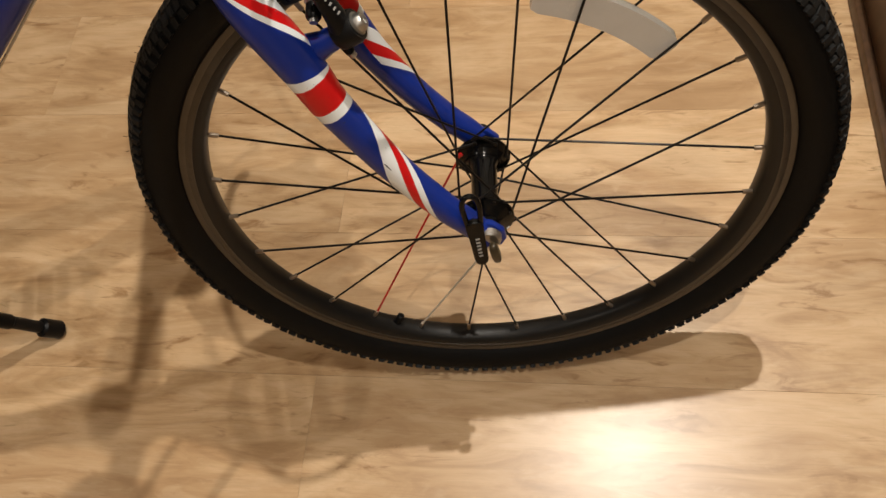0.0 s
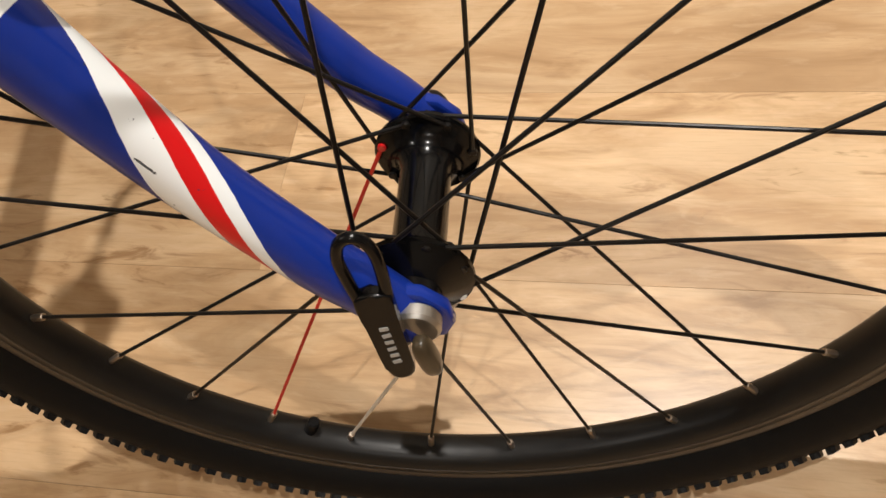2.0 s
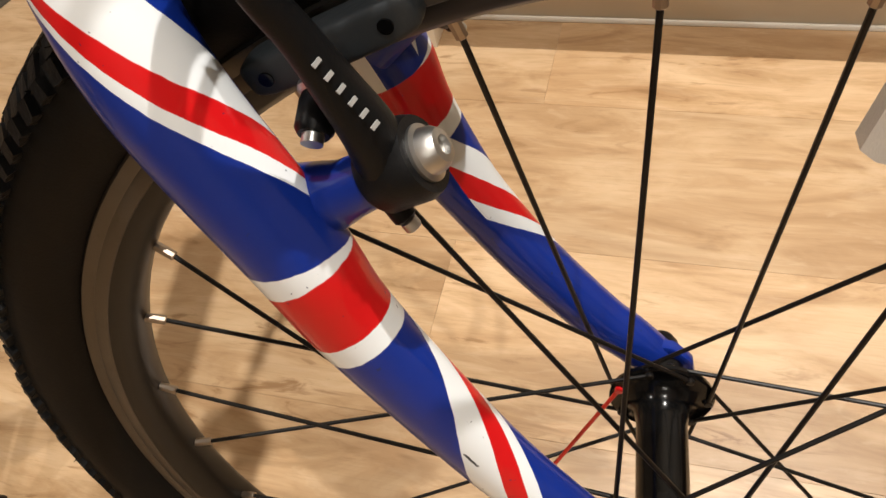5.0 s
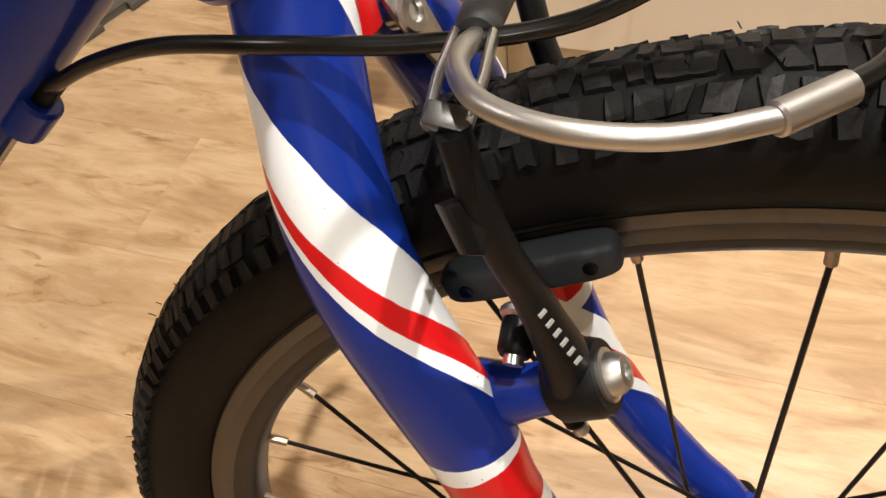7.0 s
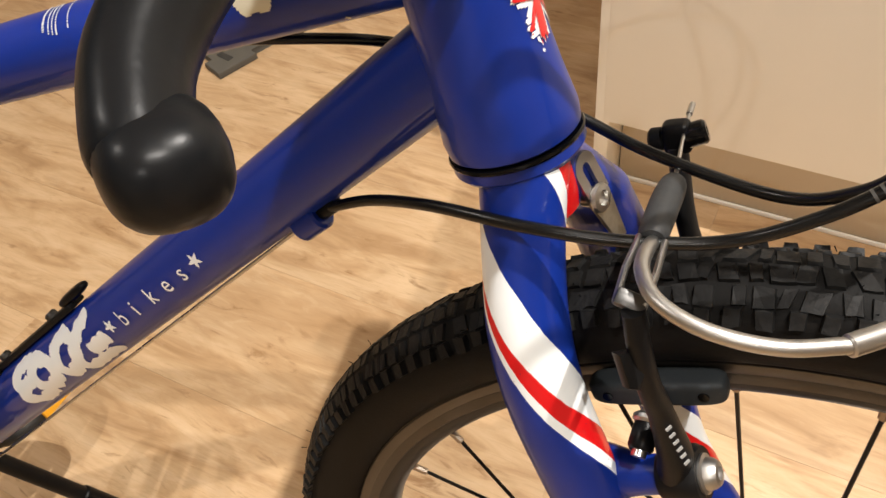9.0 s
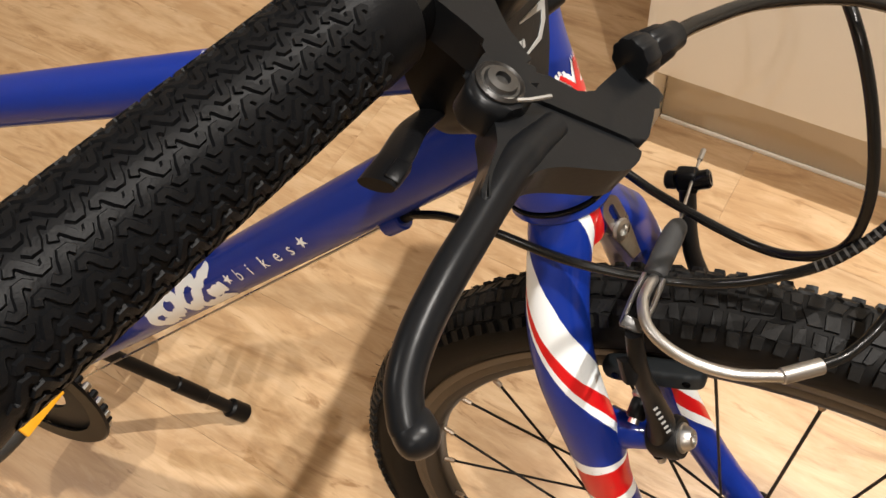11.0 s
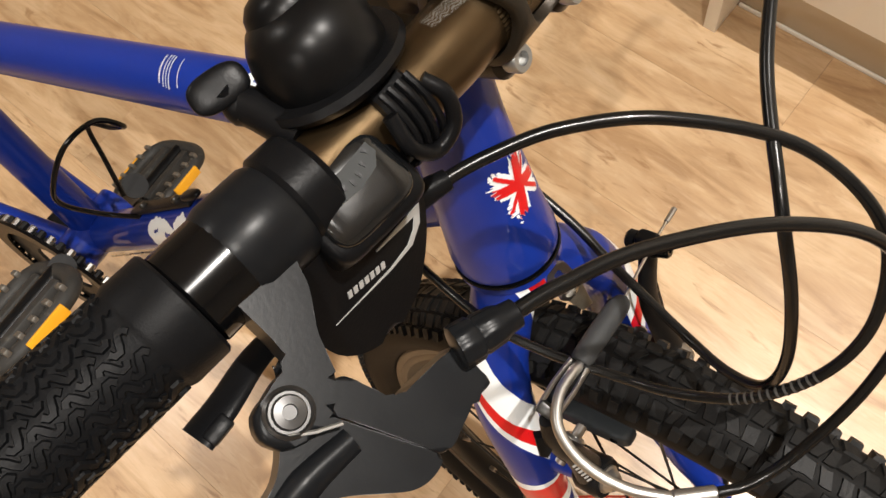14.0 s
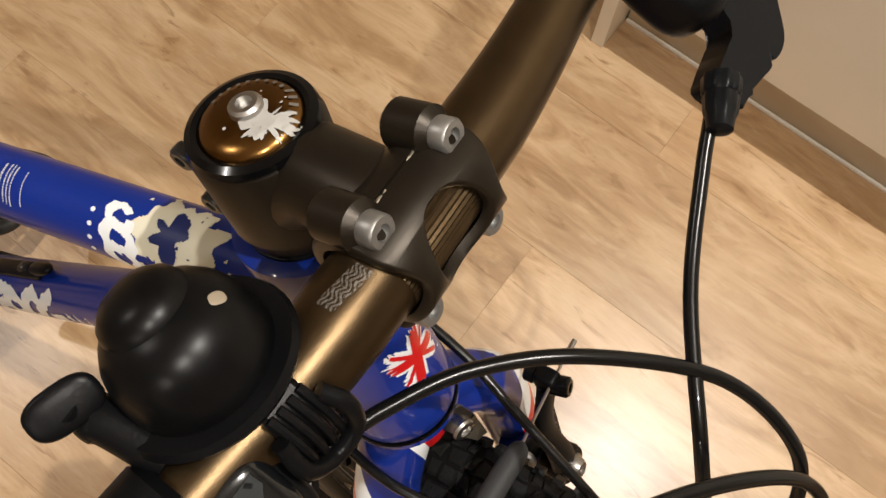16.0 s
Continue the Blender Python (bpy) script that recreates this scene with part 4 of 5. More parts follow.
head_tube = part("head_tube", lathe([(0.0235, 0.0), (0.0262, 0.002), (0.0268, 0.008), (0.0250, 0.024), (0.0227, 0.055), (0.0216, 0.081), (0.0218, 0.106), (0.0232, 0.119), (0.0242, 0.127), (0.0242, 0.1335), (0.0220, 0.1345)], HT_LO, SAX, 48), blue_paint, bike, "flared blue head tube with a flag splash", MAIN)
headset = part("lower_headset", lathe([(0.0215, -0.0085), (0.0245, -0.008), (0.0265, -0.0055), (0.0265, -0.0012), (0.0240, -0.0005)], HT_LO, SAX, 40), blue_paint, bike, "blue lower headset cup with a black seal", FORK)
part("seal_ring", lathe([(0.0268, -0.0014), (0.0272, -0.0006), (0.0268, 0.0004), (0.0240, 0.0004), (0.0240, -0.0014)], HT_LO, SAX, 40, closed=True), gloss_black, headset)
TT0, TT1 = Vector((-0.190, 0.0105, 0.3910)), Vector((-0.700, 0.002, 0.2235))
DT0, DT1 = Vector((-0.178, 0.0095, 0.3630)), BB + Vector((0, 0.002, -0.009))


def tapered(a, b, r0, r1, n=14, flat=1.0, power=1.0):
    pts = [a.lerp(b, i / n) for i in range(n + 1)]
    return tube(pts, [r0 + (r1 - r0) * (i / n) ** power for i in range(n + 1)], 32, (0, 1, 0), flat)


top_tube = part("top_tube", tapered(TT0, TT1, 0.0168, 0.0165, power=0.6), blue_paint, bike, "blue top tube with white lettering", MAIN)
down_tube = part("down_tube", tapered(DT0, DT1, 0.0183, 0.0193), blue_paint, bike, "blue down tube with a white logo", MAIN)
ST1 = Vector((-0.702, 0.008, 0.270))
seat_tube = part("seat_tube", tapered(BB, ST1, 0.0165, 0.0165), blue_paint, bike, "blue seat tube", MAIN)
part("bottom_bracket", rod(BB + Vector((0, -0.035, 0)), BB + Vector((0, 0.035, 0)), 0.0215, 28, 0.001), blue_paint, bike, "blue bottom bracket shell", MAIN)
for s in (-1, 1):
    part("chainstay", tapered(BB + Vector((-0.010, s * 0.020, 0.0)), BB + Vector((-0.17, s * 0.042, 0.012)), 0.0105, 0.0095), blue_paint, bike, place=MAIN)
# cable stop under the down tube
stop = part("cable_stop", rod((-0.2505, 0.0030, 0.2715), (-0.2620, 0.0030, 0.2610), 0.0075, 20, 0.0012), blue_paint, bike, "blue cable stop on the down tube", MAIN)
part("stop_ferrule", rod((-0.243, 0.0030, 0.2785), (-0.2515, 0.0030, 0.2707), 0.0040, 14, 0.0008), black_plastic, stop)
part("gear_cable", tube([(-0.258, 0.0030, 0.2645), (-0.600, 0.003, -0.0625)], 0.0010, 6), steel, stop, "thin bare steel gear cable")

# prints on the tubes
dt_len = (DT1 - DT0).length
dt_dir = (DT1 - DT0).normalized()
dt_at = on_tube(DT0, DT1, lambda u: 0.0183 + 0.0010 * u / dt_len, (0, -1, 0.12))


def lettering(word, height, place, u0, gap):
    """The word in the built-in font, letter by letter, wrapped on a tube; it reads towards smaller u."""
    out = []
    for i, ch in enumerate(word):
        cu = bpy.data.curves.new("letter", "FONT")
        cu.body, cu.size, cu.resolution_u = ch, height, 3
        ob = bpy.data.objects.new("letter", cu)
        scene.collection.objects.link(ob)
        bpy.context.view_layer.update()
        me = bpy.data.meshes.new_from_object(ob)
        bpy.data.objects.remove(ob)
        bm = bmesh.new()
        bm.from_mesh(me)
        bpy.data.meshes.remove(me)
        for v in bm.verts:
            v.co = place(u0 - i * gap - v.co.x, v.co.y - height * 0.35, 0.0011)
        out.append(bm)
    return out


def star(c, r):
    def mask(u, v):
        a = math.atan2(v - c[1], u - c[0])
        k = abs((a * 5 / (2 * math.pi)) % 1.0 - 0.5) * 2
        return math.hypot(u - c[0], v - c[1]) < r * (0.42 + 0.58 * k ** 1.7)
    return mask


for bm in lettering("bikes", 0.0135, dt_at, 0.2598, 0.0152):
    part("letter", bm, white_paint, down_tube, smooth=False)
for uc in (0.2705, 0.1835):
    part("star", decal(star((uc, 0.0), 0.0046), dt_at, (uc - 0.005, uc + 0.005), (-0.005, 0.005), 40, 40), white_paint, down_tube, smooth=False)


def loops(place, centres, su, sv, thick, slant, seed):
    """A chunky white logo, drawn as a row of slanted, rounded loops with uneven edges."""
    rng = random.Random(seed)
    shapes = [(u, v, rng.uniform(0.88, 1.10), rng.uniform(0, 6.28), rng.uniform(0.10, 0.28)) for u, v in centres]

    def mask(u, v):
        for cu, cv, k, open_at, gap in shapes:
            y = v - cv
            x = u - cu - slant * y
            e = math.hypot(x / su, y / sv) / k
            turn = abs((math.atan2(y / sv, x / su) - open_at + math.pi) % (2 * math.pi) - math.pi)
            wide = thick * (1 + 0.22 * math.sin(u * 1100 + cv * 900) * math.sin(v * 900))
            if abs(e - 0.78) < wide and turn > gap:
                return True
        return False
    us = [c[0] for c in centres]
    vs = [c[1] for c in centres]
    pad_u, pad_v = su * 1.3 + abs(slant) * sv, sv * 1.3
    return decal(mask, place, (min(us) - pad_u, max(us) + pad_u), (min(vs) - pad_v, max(vs) + pad_v), 120, 80)


def strokes(lines, r):
    """A print of thick round strokes."""
    def mask(u, v):
        return any(near_line((u, v), a, b) < r * (1 + 0.12 * math.sin(700 * u)) for row in lines for a, b in zip(row, row[1:]))
    return mask


FAT = [[(0.349, 0.0115), (0.3690, 0.0150), (0.382, 0.0118), (0.3860, 0.0060), (0.381, 0.0020), (0.372, 0.0030)],
       [(0.381, 0.0020), (0.3880, -0.0040), (0.3765, -0.0115), (0.364, -0.0100)],
       [(0.354, 0.0120), (0.3640, 0.0070), (0.3640, -0.0030), (0.3545, -0.0080), (0.3430, -0.0035), (0.3410, 0.0064), (0.354, 0.0120)],
       [(0.3150, 0.0150), (0.3290, 0.0100), (0.3350, -0.0020), (0.3306, -0.0095), (0.3170, -0.0050), (0.3075, 0.0060), (0.3150, 0.0150)],
       [(0.2880, 0.0139), (0.2982, 0.0098), (0.3098, 0.0026), (0.3180, -0.0065), (0.3162, -0.0140), (0.2968, -0.0135), (0.2870, -0.0142)],
       [(0.2825, -0.0030), (0.2960, -0.0045)]]
part("logo", decal(strokes(FAT, 0.0046), dt_at, (0.274, 0.400), (-0.0200, 0.0200), 190, 70), white_paint, down_tube, "chunky white logo", smooth=False)
tt_dir = (TT1 - TT0).normalized()
tt_at = on_tube(TT0, TT1, lambda u: 0.0168 - 0.0003 * min(1, u / 0.539) ** 0.6, (0, -0.75, 0.66))


def tt_u(x):
    return (x - TT0.x) / tt_dir.x


part("logo", loops(tt_at, [(tt_u(-0.2895), -0.0085), (tt_u(-0.2905), 0.0005), (tt_u(-0.2915), 0.0095)], 0.0086, 0.0066, 0.30, 0.45, 5), white_paint, top_tube, "small white logo", smooth=False)
for d, wide, lo, hi in ((0.0, 0.0013, 0.0005, 0.0160), (0.0026, 0.0008, -0.0010, 0.0165), (0.0046, 0.0008, -0.0015, 0.0165), (0.0066, 0.0008, -0.0020, 0.0160), (0.0128, 0.0007, -0.0005, 0.0150)):
    u = tt_u(-0.3575 + d)
    part("text_bar", decal(lambda a, b: math.sin(b * 5200 + d * 9000) > -0.72, lambda a, b: tt_at(a + 0.10 * (b - 0.008) - 3.0 * (b - 0.008) ** 2, b), (u, u + wide), (lo, hi), 1, 46), mark_white, top_tube, smooth=False)
part("dotted_print", decal(lambda u, v: math.hypot((u - tt_u(-0.3055)), ((v + 0.012) % 0.006) - 0.003) < 0.0011, tt_at, (tt_u(-0.3075), tt_u(-0.3035)), (-0.012, 0.012), 10, 48), white_paint, top_tube, smooth=False)


def splash(c, r, seed, spikes=17, rough=0.35):
    rng = random.Random(seed)
    ks = [(rng.uniform(0.5, 1.0) / k ** 0.6, k, rng.uniform(0, 6.28)) for k in range(2, spikes)]
    drops = [(c[0] + r * rng.uniform(-1.6, 1.6), c[1] + r * rng.uniform(-1.6, 1.6), r * rng.uniform(0.03, 0.08)) for _ in range(10)]

    def mask(u, v):
        a = math.atan2(v - c[1], u - c[0])
        wob = sum(q * math.sin(k * a + p) for q, k, p in ks) / 2.2
        d = math.hypot(u - c[0], v - c[1])
        return d < r * max(0.45, 0.82 + rough * wob) or any(math.hypot(u - x, v - y) < q for x, y, q in drops)
    return mask


# the splash on top of the top tube: cream with navy shapes
cream = splash((tt_u(-0.263), 0.007), 0.0235, 7)
part("splash", decal(cream, tt_at, (tt_u(-0.226), tt_u(-0.302)), (-0.030, 0.044), 110, 100), cream_decal, top_tube, "cream paint splash print", smooth=False)
inner = splash((tt_u(-0.266), 0.008), 0.0100, 12, 9, 0.95)
part("splash_figure", decal(inner, lambda u, v: tt_at(u, v, 0.0007), (tt_u(-0.246), tt_u(-0.288)), (-0.014, 0.030), 70, 70), navy_decal, top_tube, smooth=False)

# the flag splash on the head tube
ht_at = on_tube(HT_LO, HT_HI, lambda u: float(np.interp(u, (0.0, 0.008, 0.024, 0.055, 0.081, 0.106), (0.0235, 0.0268, 0.0250, 0.0227, 0.0216, 0.0218))), (0.94, -0.06, 0.34))
FC = (0.053, 0.0)
white_splash = splash(FC, 0.0125, 21, 13, 0.5)
LINES = [((FC[0] + 0.016, FC[1] + 0.004), (FC[0] - 0.016, FC[1] - 0.004)), ((FC[0] - 0.004, FC[1] + 0.013), (FC[0] + 0.004, FC[1] - 0.013))]
DIAG = [((FC[0] + 0.012, FC[1] - 0.010), (FC[0] - 0.012, FC[1] + 0.010)), ((FC[0] + 0.012, FC[1] + 0.011), (FC[0] - 0.012, FC[1] - 0.011))]


def torn(u, v, ragged):
    """Inside the flag's torn outline: a slanted block with frayed sides."""
    du, dv = u - FC[0], v - FC[1] + 0.22 * (u - FC[0])
    fray = ragged * (math.sin(du * 2300 + 1.3) * 0.6 + math.sin(du * 5100) * 0.4)
    fray2 = ragged * (math.sin(dv * 2600) * 0.6 + math.sin(dv * 6100 + 2) * 0.4)
    return -0.0150 + fray2 < du < 0.0140 + fray2 and -0.0118 + fray < dv < 0.0112 + fray


def white_rays(u, v):
    if not torn(u, v, 0.0026):
        return white_splash(u, v) and math.hypot(u - FC[0], v - FC[1]) > 0.0185
    return min(near_line((u, v), a, b) for a, b in LINES) < 0.0046 or min(near_line((u, v), a, b) for a, b in DIAG) < 0.0030


def red_rays(u, v):
    if not torn(u, v, 0.0020):
        return False
    return min(near_line((u, v), a, b) for a, b in LINES) < 0.0026 or min(near_line((u, v), a, b) for a, b in DIAG) < 0.0010


part("flag_print", decal(white_rays, ht_at, (FC[0] - 0.024, FC[0] + 0.024), (FC[1] - 0.022, FC[1] + 0.022), 96, 88), white_paint, head_tube, "white splash of the flag", smooth=False)
part("flag_print", decal(red_rays, lambda u, v: ht_at(u, v, 0.0008), (FC[0] - 0.02, FC[0] + 0.02), (FC[1] - 0.02, FC[1] + 0.02), 96, 96), red_paint, head_tube, "red cross of the flag", smooth=False)

# stem, top cap, handlebar
BAR = Vector((-0.1705, 0.0095, 0.4905))
FDIR = Vector((0.88, 0, 0.475))
UPD = Vector((-0.475, 0, 0.88))
stem = part("stem", lathe([(0.0170, -0.0495), (0.0190, -0.0485), (0.0190, -0.0440), (0.0205, -0.0425), (0.0210, -0.0135), (0.0200, -0.0112), (0.0178, -0.0102)], A0, SAX, 40), bronze_stem, bike, "dark bronze alloy stem", FORK)
part("stem_body", tube([A0 - SAX * 0.030 + Vector((0.004, 0, 0)), A0 - SAX * 0.025 + FDIR * 0.020, BAR - FDIR * 0.010], [0.0180, 0.0150, 0.0158], 28, (0, 1, 0), flat=1.0), bronze_stem, stem)
part("spacer", lathe([(0.0180, -0.0560), (0.0190, -0.0555), (0.0190, -0.0502), (0.0180, -0.0498)], A0, SAX, 36), matt_black, stem)


def half_clamp(front):
    """A half of the bar clamp, bent round the bar; the front one has an oval window that shows the bar."""
    bm = bmesh.new()
    half, hole_a, hole_y = radians(93), radians(52), 0.0118
    angles = [half * math.sin(math.pi * (k / 48 - 0.5)) for k in range(49)]
    if front:
        angles = sorted([hole_a * math.sin(math.pi * (k / 40 - 0.5)) for k in range(41)] + [s * (hole_a + (half - hole_a) * k / 10) for k in range(1, 11) for s in (-1, 1)])

    def at(a, y, r):
        b = a if front else a + math.pi
        return bm.verts.new(BAR + (FDIR * math.cos(b) + UPD * math.sin(b)) * r + Vector((0, y, 0)) + FDIR * (0.0011 if front else -0.0011))

    def strip(spans):
        rows = []
        for a, y0, y1 in spans:
            e = 0.0011
            r = 0.0166 if front else 0.0172
            rows.append([at(a, y, q) for y, q in ((y0, 0.0131), (y0, r - e), (y0 + e * 0.4, r - e * 0.3), (y0 + e, r), (y1 - e, r), (y1 - e * 0.4, r - e * 0.3), (y1, r - e), (y1, 0.0131))])
        for r0, r1 in zip(rows, rows[1:]):
            for k in range(8):
                bm.faces.new((r0[k], r0[(k + 1) % 8], r1[(k + 1) % 8], r1[k]))
        for r in (rows[0], rows[-1]):
            bm.faces.new(r)

    def edge(a):
        return 0.0228 - (0.0052 * math.cos(a) ** 4 if front else 0.0)

    if not front:
        strip([(a, -edge(a), edge(a)) for a in angles])
        return bm
    for s in (-1, 1):
        strip([(a, -edge(a), edge(a)) for a in angles if a * s >= hole_a - 1e-6])
        strip([(a, *sorted((s * edge(a), s * max(0.0001, hole_y * math.sqrt(max(0.0, 1 - (a / hole_a) ** 2)))))) for a in angles if abs(a) <= hole_a + 1e-6])
    bmesh.ops.remove_doubles(bm, verts=bm.verts, dist=0.00012)
    return bm


part("rear_clamp", half_clamp(False), bronze_stem, stem)
part("faceplate", half_clamp(True), bronze_stem, stem, "bronze faceplate with an oval window")
for p in ((-0.1735, 0.026, 0.5085), (-0.1735, -0.0065, 0.5085), (-0.1565, 0.026, 0.4785), (-0.1565, -0.0065, 0.4780)):
    p = Vector(p)
    part("bolt_lug", rod(p - FDIR * 0.018, p - FDIR * 0.0020, 0.0072, 22, 0.0022), bronze_stem, stem)
    part("stem_bolt", lathe([(0.0046, -0.0045), (0.0048, -0.004), (0.0048, 0.0024), (0.0042, 0.0032), (0.0024, 0.0032), (0.0024, 0.0005), (0, 0.0005)], p, FDIR, 24), bolt_grey, stem, "grey hex socket bolt")
for y0, y1, z in ((-0.021, -0.004, 0.0002), (0.006, 0.019, -0.0002)):
    wear = [BAR + UPD * (0.01655 + 0.00025 * math.sin(9 * k)) + FDIR * (0.0004 + z) + Vector((0, y0 + (y1 - y0) * k / 12, 0)) for k in range(13)]
    part("worn_edge", tube(wear, [0.00015 + 0.00035 * abs(math.sin(2.3 * k)) for k in range(13)], 6), worn_metal, stem, "bright worn edge of the clamp gap")
BACK = (SAX.cross(Vector((0, 1, 0)))).normalized()
BACK = BACK if BACK.x < 0 else -BACK
part("pinch_ear", box((0.016, 0.020, 0.026), axes(A0 - SAX * 0.030 + BACK * 0.0185, SAX, BACK), 0.003), bronze_stem, stem)
for d in (0.019, 0.041):
    part("pinch_bolt", lathe([(0.0040, 0), (0.0043, 0.0008), (0.0043, 0.0042), (0.0036, 0.0050), (0.0020, 0.0050), (0.0020, 0.0025), (0, 0.0025)], A0 - SAX * d + BACK * 0.0215 + Vector((0, -0.0105, 0)), (0, -1, 0), 20), pivot_metal, stem)
CAP = A0 - SAX * 0.0078
cap = part("top_cap", lathe([(0.0158, -0.0025), (0.0160, -0.0012), (0.0156, 0.0004), (0.0140, 0.0020), (0.0105, 0.0032), (0.0, 0.0038)], CAP, SAX, 48), gold_cap, bike, "domed golden top cap with a white splash", FORK)
part("cap_ring", lathe([(0.0154, -0.0030), (0.0196, -0.0032), (0.0204, -0.0018), (0.0198, 0.0000), (0.0176, 0.0010), (0.0160, 0.0004)], CAP, SAX, 40, closed=True), gloss_black, cap)
part("cap_bolt", lathe([(0.0048, 0.0028), (0.0052, 0.0034), (0.0050, 0.0052), (0.0040, 0.0060), (0.0025, 0.0060), (0.0025, 0.0040), (0, 0.0040)], CAP + Vector((-0.0005, 0.001, 0)), SAX, 24), alloy, cap, "silver hex bolt")


def cap_at(u, v, lift=0.0004):
    n1 = Vector((0.0, -1.0, 0.0))
    n1 = (n1 - SAX * n1.dot(SAX)).normalized()
    n2 = SAX.cross(n1)
    d = math.hypot(u, v)
    return CAP + n1 * u + n2 * v + SAX * (float(np.interp(d, (0, 0.0105, 0.0140, 0.0156), (0.0038, 0.0032, 0.0020, 0.0004))) + lift)


sp = splash((0.0010, 0.0076), 0.0074, 33, 26, 0.75)
part("cap_splash", decal(sp, cap_at, (-0.0095, 0.0115), (-0.003, 0.0168), 90, 80), worn_white, cap, "white paint splash print", smooth=False)
for i in range(14):
    a = radians(100 + 13 * i)
    part("cap_mark", decal(lambda u, v: True, lambda u, v: cap_at((0.0122 + u) * math.cos(a + v), (0.0122 + u) * math.sin(a + v)), (0, 0.0013 if i > 4 else 0.0024), (0, 0.09), 1, 3), scrape_grey, cap, smooth=False)

SWEEP = [(0, 0, 0), (0.035, 0, 0), (0.060, -0.0012, 0.0008), (0.085, -0.0035, 0.0020), (0.110, -0.0056, 0.0028), (0.1395, -0.0080, 0.0031), (0.180, -0.0130, 0.0026), (0.256, -0.0223, 0.0016), (0.292, -0.0268, 0.0011)]


def bar_at(d, s):
    """A point of the bar, d metres from the middle on the side s."""
    for (d0, x0, z0), (d1, x1, z1) in zip(SWEEP, SWEEP[1:]):
        if d <= d1 + 1e-9:
            k = (d - d0) / (d1 - d0)
            return BAR + Vector((x0 + (x1 - x0) * k, s * d, z0 + (z1 - z0) * k))
    return BAR + Vector((SWEEP[-1][1], s * d, SWEEP[-1][2]))


bar_pts = spline([BAR + Vector((x, -d, z)) for d, x, z in SWEEP[::-1]] + [BAR + Vector((x, d, z)) for d, x, z in SWEEP[1:]], 6)


def bar_r(d):
    return 0.0128 - 0.0017 * min(1, max(0, d - 0.035) / 0.045)


handlebar = part("handlebar", tube(bar_pts, [bar_r(abs(p[1] - BAR.y)) for p in bar_pts], 40, (0, 0, 1)), bronze, bike, "bronze anodised flat handlebar", FORK)


def knurl():
    bm = bmesh.new()
    n = 100
    rings = []
    for y in (-0.020, 0.020):
        rings.append([bm.verts.new(BAR + Vector((0, y, 0)) + (0.01283 + (0.0004 if k % 2 else 0)) * (FDIR * math.cos(2 * math.pi * k / n) + UPD * math.sin(2 * math.pi * k / n))) for k in range(n)])
    for k in range(n):
        bm.faces.new((rings[0][k], rings[0][(k + 1) % n], rings[1][(k + 1) % n], rings[1][k]))
    return bm


part("knurled_sleeve", knurl(), bronze, handlebar, "fine grooves in the clamped middle", smooth=False)
bm_at = on_tube(BAR, BAR + Vector((0, -1, 0)), 0.0128, (-0.12, 0, 1))
part("scraped_mark", decal(lambda u, v: math.sin(u * 2100 + 40 * math.sin(v * 900)) + math.sin(v * 5200 + 3 * math.sin(u * 1500)) > 0.15 and abs(v - 0.18 * (u - 0.030)) < 0.0026, bm_at, (0.0235, 0.0375), (-0.0036, 0.0036), 110, 60), scrape_grey, handlebar, "worn pale print", smooth=False)


# grips, levers, shifters on both sides; built for the near side, mirrored for the far one
def side_of(bm, s):
    if s > 0:
        for v in bm.verts:
            v.co.y = 2 * BAR.y - v.co.y
    return bm


GRIP_IN, GRIP_OUT = 0.137, 0.283


